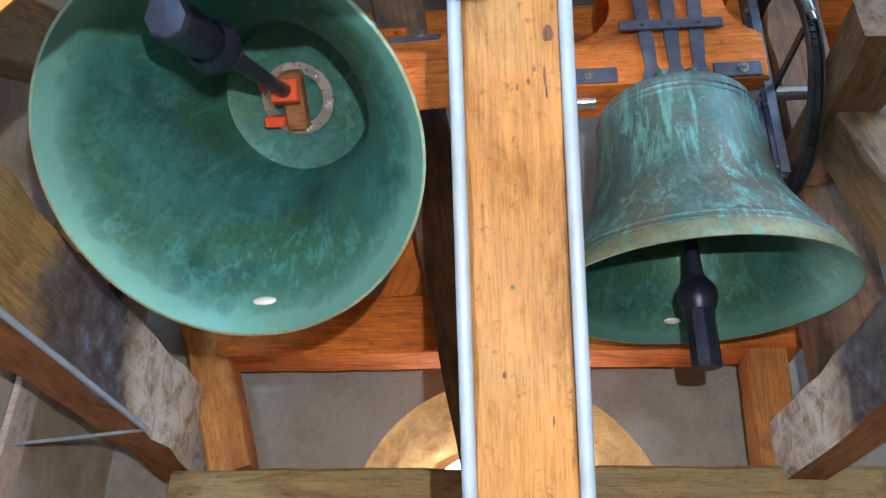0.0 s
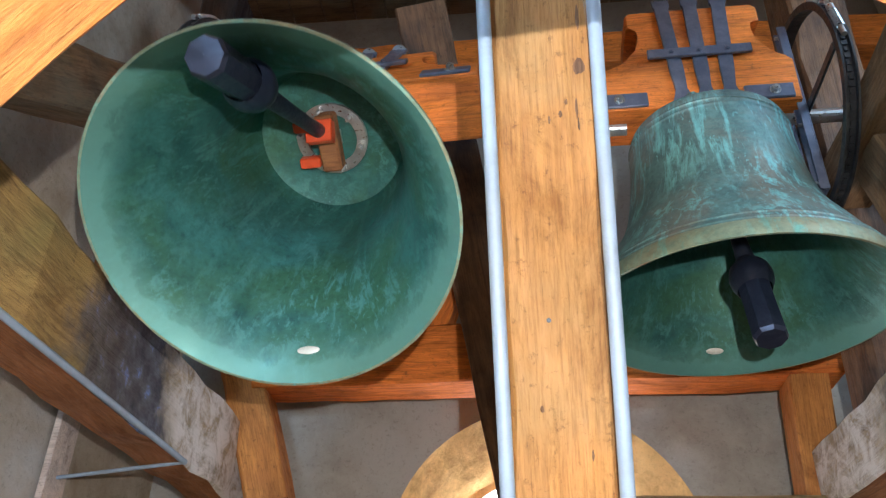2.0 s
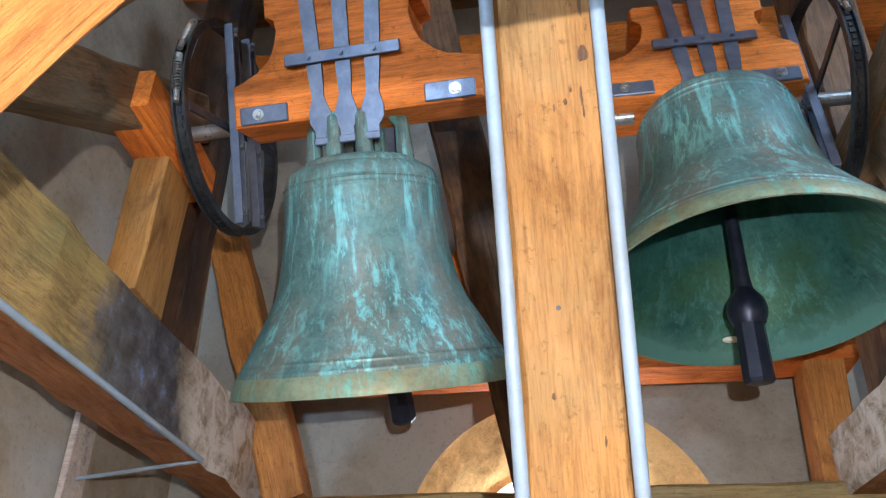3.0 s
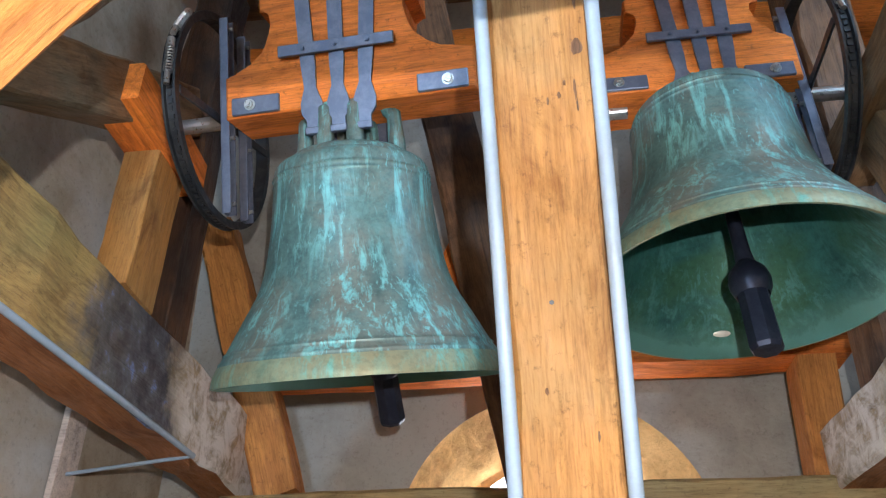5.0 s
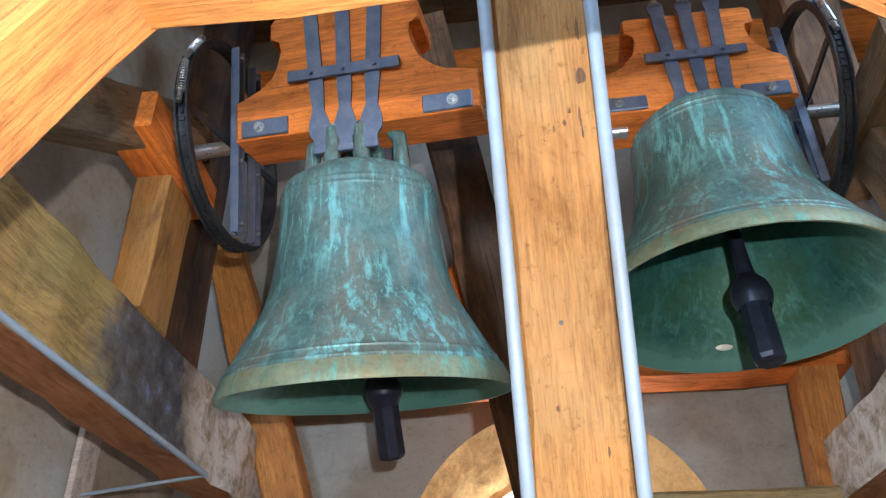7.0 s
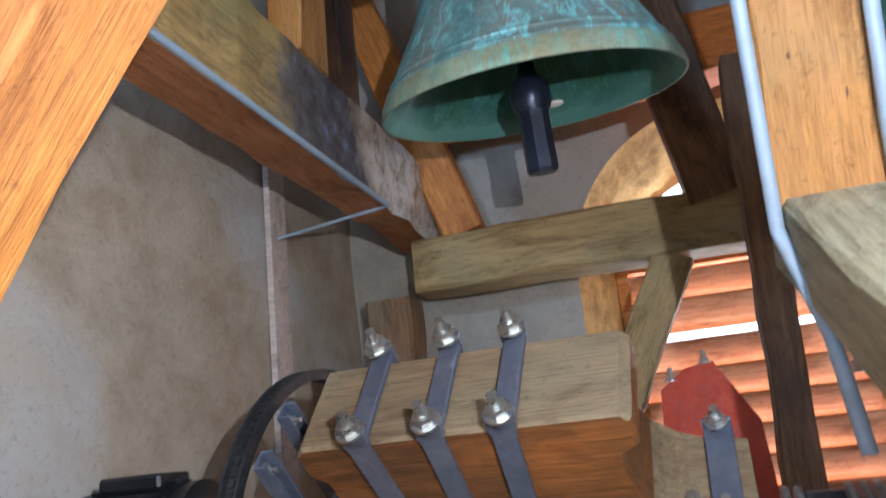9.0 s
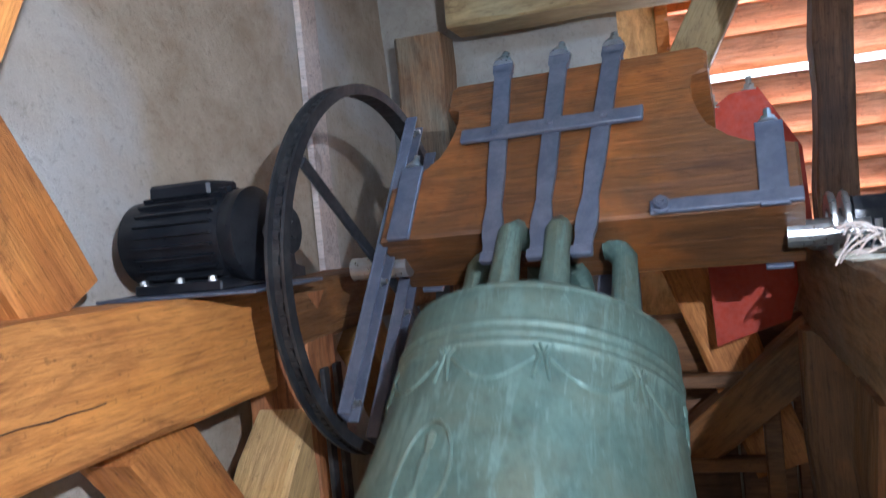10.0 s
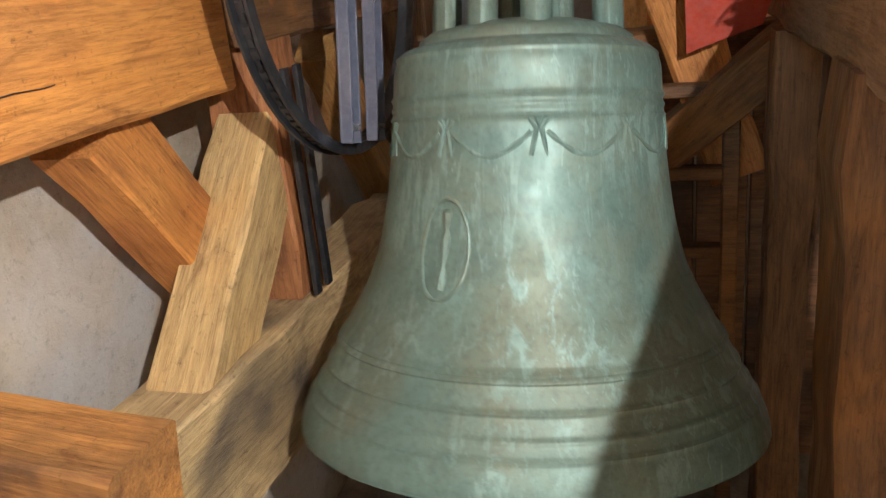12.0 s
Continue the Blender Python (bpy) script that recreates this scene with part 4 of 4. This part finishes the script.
def cast_relief(root, R, L, H):
    """Swags round the shoulder and an oval medallion, raised on the bell's waist."""
    def on_bell(angle, h, out=0.0):
        for (ra, ha), (rb, hb) in zip(PROFILE, PROFILE[1:]):
            if ha <= h <= hb:
                r = ra + (rb - ra) * (h - ha) / (hb - ha)
                return Vector(((r * R + out) * math.cos(angle), (r * R + out) * math.sin(angle), -L + h * H))

    def cord(bm, pts, w):
        last = None
        for i, p in enumerate(pts):
            d = (pts[min(i + 1, len(pts) - 1)] - pts[max(i - 1, 0)]).normalized()
            u = d.cross(Vector((p.x, p.y, 0.0))).normalized()
            v = d.cross(u)
            ring = [bm.verts.new(p + (u * math.cos(a) + v * math.sin(a)) * w * (1 + 0.3 * math.sin(i * 2.1))) for a in [2 * math.pi * k / 8 for k in range(8)]]
            if last:
                for k in range(8):
                    bm.faces.new((last[k], last[(k + 1) % 8], ring[(k + 1) % 8], ring[k]))
            else:
                bm.faces.new(ring)
            last = ring
        bm.faces.new(last[::-1])
    count = 10
    for k in range(count):
        bm = bmesh.new()
        a0, a1 = 2 * math.pi * (k + 0.08) / count, 2 * math.pi * (k + 0.92) / count
        cord(bm, [on_bell(a0 + (a1 - a0) * i / 12, 0.765 - 0.055 * math.sin(math.pi * i / 12), -0.0005) for i in range(13)], 0.0038)
        part("garland", bm, VERDIGRIS_PALE, root, "", None, True)
        bm = bmesh.new()
        a = 2 * math.pi * k / count
        cord(bm, [on_bell(a + da, 0.772 + dh, -0.001) for da, dh in ((-0.05, -0.06), (-0.015, 0.0), (-0.06, 0.02), (-0.03, 0.03), (0.0, 0.005), (0.03, 0.03), (0.06, 0.02), (0.015, 0.0), (0.05, -0.06))], 0.004)
        part("bow", bm, VERDIGRIS_PALE, root, "", None, True)
    bm = bmesh.new()
    mid = math.pi * 1.5 - 0.27
    cord(bm, [on_bell(mid + 0.165 * math.sin(a), 0.50 + 0.115 * math.cos(a), 0.001) for a in [2 * math.pi * i / 28 for i in range(29)]], 0.0036)
    ring = part("medallion", bm, VERDIGRIS_PALE, root, "cast oval medallion", None, True)
    bm = bmesh.new()
    cord(bm, [on_bell(mid, h, -0.006) for h in (0.405, 0.43, 0.46, 0.49, 0.52, 0.545, 0.555, 0.58, 0.59)], 0.010)
    part("relief", bm, VERDIGRIS_PALE, ring, "", None, True)


cast_relief(bell_c, 0.437, 0.880, 0.697)


# ---------- motor and bearings ----------
def motor():
    root = tagged(new("motor"), "black finned electric motor bolted on the oak rail", "motor")
    root.matrix_basis = pose(-1.055, 1.40, 1.856)
    bm = bmesh.new()
    lathe(bm, [(0.001, -0.145), (0.07, -0.145), (0.082, -0.135), (0.086, -0.10), (0.084, 0.085), (0.088, 0.09), (0.09, 0.12), (0.06, 0.135), (0.03, 0.14), (0.001, 0.14)], 40, "x")
    part("housing", bm, MOTOR, root, "", None, True)
    for k in range(26):
        a = 2 * math.pi * k / 26
        bm = bmesh.new()
        bmesh.ops.create_cube(bm, size=1, matrix=Matrix.Rotation(a, 4, "X") @ Matrix.Translation((-0.01, 0, 0.088)) @ Matrix.Diagonal((0.17, 0.005, 0.014, 1)))
        part("fin", bm, MOTOR, root)
    bm = bmesh.new()
    box(bm, -0.075, 0.06, -0.055, 0.045, 0.078, 0.108, 0.006)
    part("terminal_box", bm, MOTOR, root)
    bm = bmesh.new()
    box(bm, -0.10, 0.09, -0.09, 0.09, -0.098, -0.078, 0.003)
    part("foot", bm, MOTOR, root)
    bm = bmesh.new()
    tube(bm, (0.13, 0, 0), (0.20, 0, 0), 0.016, 14)
    tube(bm, (0.165, 0, 0), (0.19, 0, 0), 0.045, 22)
    part("sprocket", bm, IRON_DARK, root, "rusty brown sprocket")
    for x, y in ((-0.08, -0.085), (0.0, -0.085), (0.07, -0.085), (0.07, 0.085)):
        bm = bmesh.new()
        hexbolt(bm, (x, y, -0.079), (0, 0, 1), 0.008, 0.002)
        part("bolt", bm, STEEL, root)
    bm = bmesh.new()
    box(bm, -0.15, 0.19, -0.14, 0.115, -0.104, -0.098, 0.002)
    part("base_plate", bm, IRON, root, "grey steel base plate")
    return root


motor()


def bearing(at, collars=False):
    root = tagged(new("bearing"), "dark iron pillow-block bearing with white grease", "bearing", "bearings")
    root.matrix_basis = pose(*at)
    bm = bmesh.new()
    prism(bm, [(-0.09, -0.05), (0.09, -0.05), (0.09, -0.03), (0.05, -0.02), (0.045, 0.02), (0.03, 0.043), (-0.03, 0.043), (-0.045, 0.02), (-0.05, -0.02), (-0.09, -0.03)], -0.03, 0.03)
    part("housing", bm, IRON_DARK, root, "", pose(0, 0, 0, 0, 0, 90))
    for s in (-1, 1):
        bm = bmesh.new()
        hexbolt(bm, (0, s * 0.07, -0.03), (0, 0, 1), 0.012, 0.02)
        part("bolt", bm, STEEL, root)
    for x in (-0.062, -0.040, 0.042, 0.064, 0.086) if collars else ():
        bm = bmesh.new()
        lathe(bm, [(0.026, x - 0.006), (0.052, x - 0.006), (0.055, x - 0.003), (0.055, x + 0.003), (0.052, x + 0.006), (0.026, x + 0.006)], 28, "x")
        part("collar", bm, STEEL, root, "bright steel collar", None, True)
    return root


bearing((0.14, 1.607, 1.775), True)
bearing((-1.04, 1.624, 1.805))
bearing((-0.91, 1.845, 3.65))
bearing((1.17, 2.02, 3.65))

bm = bmesh.new()
rnd = random.Random(5)
for k in range(26):
    bmesh.ops.create_icosphere(bm, subdivisions=2, radius=1, matrix=Matrix.Translation((0.10 + rnd.uniform(-0.02, 0.1), 1.30 + 0.022 * k + rnd.uniform(-0.02, 0.02), 1.727)) @ Matrix.Diagonal((rnd.uniform(0.012, 0.035), rnd.uniform(0.02, 0.04), rnd.uniform(0.004, 0.012), 1)))
thing("grease", bm, GREASE, Matrix(), "old cream-coloured grease smeared on the rail", "grease", "", "stuff", True)


def rag():
    """A frayed rag: many thin limp strands over the rail's edge."""
    bm = bmesh.new()
    rnd = random.Random(11)
    for k in range(26):
        p = Vector((0.115 + rnd.uniform(-0.035, 0.05), 1.46 + rnd.uniform(-0.05, 0.05), 1.735 + rnd.uniform(0, 0.03)))
        d = Vector((rnd.uniform(-1.2, 0.4), rnd.uniform(-1, 0.6), rnd.uniform(-0.2, 0.9))).normalized()
        for i in range(4):
            q = p + d * rnd.uniform(0.012, 0.022)
            if q.z < 1.732 and q.x > 0.075:
                q.z = 1.732
            tube(bm, p, q, 0.0021, 5, 0.0018)
            p, d = q, (d + Vector((rnd.uniform(-0.3, 0.1), rnd.uniform(-0.3, 0.3), -0.45))).normalized()
    thing("rag", bm, LATH, Matrix(), "white frayed cotton rag on the bearing rail", "rag", "", "", True)


rag()


def peg(timber, at, way, size, label):
    """A bolt head let into a timber, given in the room's space."""
    bm = bmesh.new()
    hexbolt(bm, at, way, size, size)
    bm.transform(timber.matrix_basis.inverted())
    part("bolt", bm, STEEL, timber, label)


peg(side_bearer, (-0.837, 1.92, 3.485), (1, -0.2, -0.3), 0.012, "zinc bolt head")
peg(right_post, (1.148, 2.30, 3.60), (-1, -0.3, 0), 0.013, "zinc bolt head")


def conduit(points, r, label, name="conduit"):
    """A round plastic tube through the given points."""
    pts = [Vector(p) for p in points]
    bm = bmesh.new()
    for a, b in zip(pts, pts[1:]):
        tube(bm, a, b, r, 12)
    for p in pts[1:-1]:
        bmesh.ops.create_uvsphere(bm, u_segments=12, v_segments=8, radius=r, matrix=Matrix.Translation(p))
    return thing(name, bm, CONDUIT, Matrix(), label, "conduit", "conduits", "", True)


conduit([(-0.866, 0.4, 2.735), (-0.866, 2.36, 2.735)], 0.009, "thin white plastic conduit along the rail's lower edge")
conduit([(0.104, 0.862, 3.32), (0.1205, 1.335, 2.22), (0.157, 1.300, 2.053), (0.169, 1.280, 1.883)], 0.0115, "white plastic conduit on the edge of the leaning brace")
conduit([(0.2945, 1.335, 2.22), (0.2835, 0.975, 3.062)], 0.0115, "white plastic conduit on the edge of the leaning brace")
bm = bmesh.new()
bar(bm, (-1.278, 2.38, 1.2), (-1.278, 2.38, 3.1), 0.11, 0.022, (0, 1, 0), 0.002)
thing("lath", bm, LATH, Matrix(), "whitened wooden cable lath on the plaster wall", "lath")
conduit([(-0.866, 2.36, 2.735), (-1.27, 2.38, 2.70)], 0.006, "thin grey pipe from the rail to the wall")


# ---------- red guard plate and other things behind the bell ----------
bm = bmesh.new()
prism(bm, [(-0.13, 1.46), (0.05, 1.52), (0.12, 1.75), (0.11, 1.95), (0.02, 2.11), (-0.05, 2.10), (-0.12, 2.05), (-0.14, 1.80)], 2.24, 2.26)
plate = thing("guard_plate", bm, RED, Matrix(), "orange-red painted steel guard plate behind the bell", "guard plate")
for x, z in ((0.0, 2.105), (-0.09, 2.07)):
    bm = bmesh.new()
    hexbolt(bm, (x, 2.25, z), (0, 0, 1), 0.014, 0.02)
    part("bolt", bm, STEEL, plate)


def ladder():
    root = tagged(new("ladder"), "brown wooden ladder behind the large bell", "ladder")
    root.matrix_basis = pose(-0.2, 2.35, 0)
    for s in (-1, 1):
        bm = bmesh.new()
        box(bm, s * 0.19 - 0.022, s * 0.19 + 0.022, -0.03, 0.03, 0.0, 1.35, 0.004)
        part("stile", bm, OAK_DARK, root)
    for k in range(6):
        bm = bmesh.new()
        box(bm, -0.17, 0.17, -0.025, 0.025, 0.2 + k * 0.23 - 0.018, 0.2 + k * 0.23 + 0.018, 0.004)
        part("rung", bm, OAK_DARK, root)
    return root


ladder()


def partition():
    root = tagged(new("partition"), "dark upright boards behind the wooden ladder", "partition", "", "structure")
    rnd = random.Random(8)
    for k in range(6):
        bm = bmesh.new()
        x = -0.42 + k * 0.165
        box(bm, x, x + 0.157, 2.70 + rnd.uniform(0, 0.006), 2.728, 0.0, 1.33, 0.004)
        part("board", bm, TAR_BROWN, root)


partition()


def flight_case():
    root = tagged(new("equipment_case"), "open black equipment case with pale edges on the floor", "case")
    root.matrix_basis = pose(-0.88, 2.25, 0.0, 0, 0, -8)
    bm = bmesh.new()
    box(bm, -0.02, 0.32, -0.2, 0.2, 0.0, 0.10, 0.006)
    part("tray", bm, CASE, root)
    bm = bmesh.new()
    bar(bm, (-0.03, 0, 0.10), (-0.16, 0, 0.42), 0.36, 0.05, (0, 1, 0), 0.005)
    lid = part("lid", bm, CASE, root)
    bm = bmesh.new()
    for s in (-1, 1):
        bar(bm, (-0.005, s * 0.178, 0.105), (-0.13, s * 0.178, 0.43), 0.008, 0.012, (0, 1, 0), 0.001)
    bar(bm, (-0.13, -0.18, 0.43), (-0.13, 0.18, 0.43), 0.012, 0.008, (1, 0, 0), 0.001)
    part("edge_trim", bm, LATH, lid, "pale aluminium edge")
    return root


flight_case()
for x, y, w, d, label in ((-0.76, 2.16, 0.05, 0.03, "small white plastic charger lying in the open case"), (-0.68, 2.22, 0.07, 0.025, "small pale battery pack lying in the open case")):
    bm = bmesh.new()
    box(bm, -w, w, -d, d, 0.0, 0.022, 0.006)
    thing("charger", bm, LATH, pose(x, y, 0.10, 0, 0, 24), label, "charger", "chargers")


# ---------- what moves ----------
def swing_rows(at, yaw, keys):
    return [(t, pose(*at, a, 0, yaw)) for t, a in keys]


def wave(amplitude, decay, period, phase, mean, step=0.1):
    """Rows of a dying swing: (time, degrees)."""
    rows = []
    for k in range(int(round(12.0 / step)) + 1):
        t = k * step
        rows.append((t, mean - amplitude * math.exp(-decay * t) * math.cos(2 * math.pi * (t - phase) / period)))
    return rows


def motions():
    swing_a = wave(43.1, 0.12, 1.94, 0.19, -3.0)
    walk(bell_a, swing_rows(BELL_A, YAW_A, swing_a))
    walk(clap_a, [(t, pose(0, 0, za, a)) for t, a in (
        (0, -22), (0.3, -18), (0.5, -6.5), (0.75, 8), (1.0, 17), (1.25, 19), (1.5, 11), (1.75, -8), (2.0, -28), (2.2, -24), (2.5, -0.5), (2.75, 16), (3.0, 24),
        (3.3, 24), (3.6, 8), (4.0, -24), (4.3, -12), (4.6, 10), (5.0, 26), (5.25, 16), (5.5, 0.5), (5.75, -17), (6.0, -25.5), (6.25, -10), (6.5, 11.5), (6.8, 22),
        (7.1, 18), (7.5, -2), (7.9, -16), (8.2, -4), (8.5, 7), (8.75, 5), (9.0, -2), (9.5, -8), (10, -4), (11, 5), (12, 0))])
    swing_b = wave(8.4, 0.22, 1.765, 0.849, -2.4)
    walk(bell_b, swing_rows(BELL_B, YAW_B, swing_b))
    walk(clap_b, [(t, pose(0, 0, zb, a)) for t, a in (
        (0, 0.5), (0.25, -11), (0.5, -19), (0.75, -3), (1.0, 13), (1.25, 16), (1.5, 10.5), (1.75, -5), (2.0, -16.5), (2.25, -6), (2.5, 5.5), (2.75, 11), (3.0, 12.5),
        (3.5, -3), (3.9, -12), (4.4, 9), (4.7, 6), (5.0, -5), (5.5, 1), (5.75, 7), (6.0, 10), (6.5, -3), (7.0, -6), (7.6, 7), (8.3, -4), (9, 3), (10, -2), (12, 2))])
    # the large bell swings a little faster towards the end
    swing_c = [k for k in wave(51, 0.0, 2.28, 10.27, 0.0) if k[0] < 10.25] + [k for k in wave(50.5, 0.0, 2.2, 10.27, -0.5) if k[0] > 10.25]
    walk(bell_c, swing_rows(BELL_C, YAW_C, swing_c))
    walk(clap_c, [(t, pose(0, 0, zc, 0.35 * a)) for t, a in swing_c])


motions()
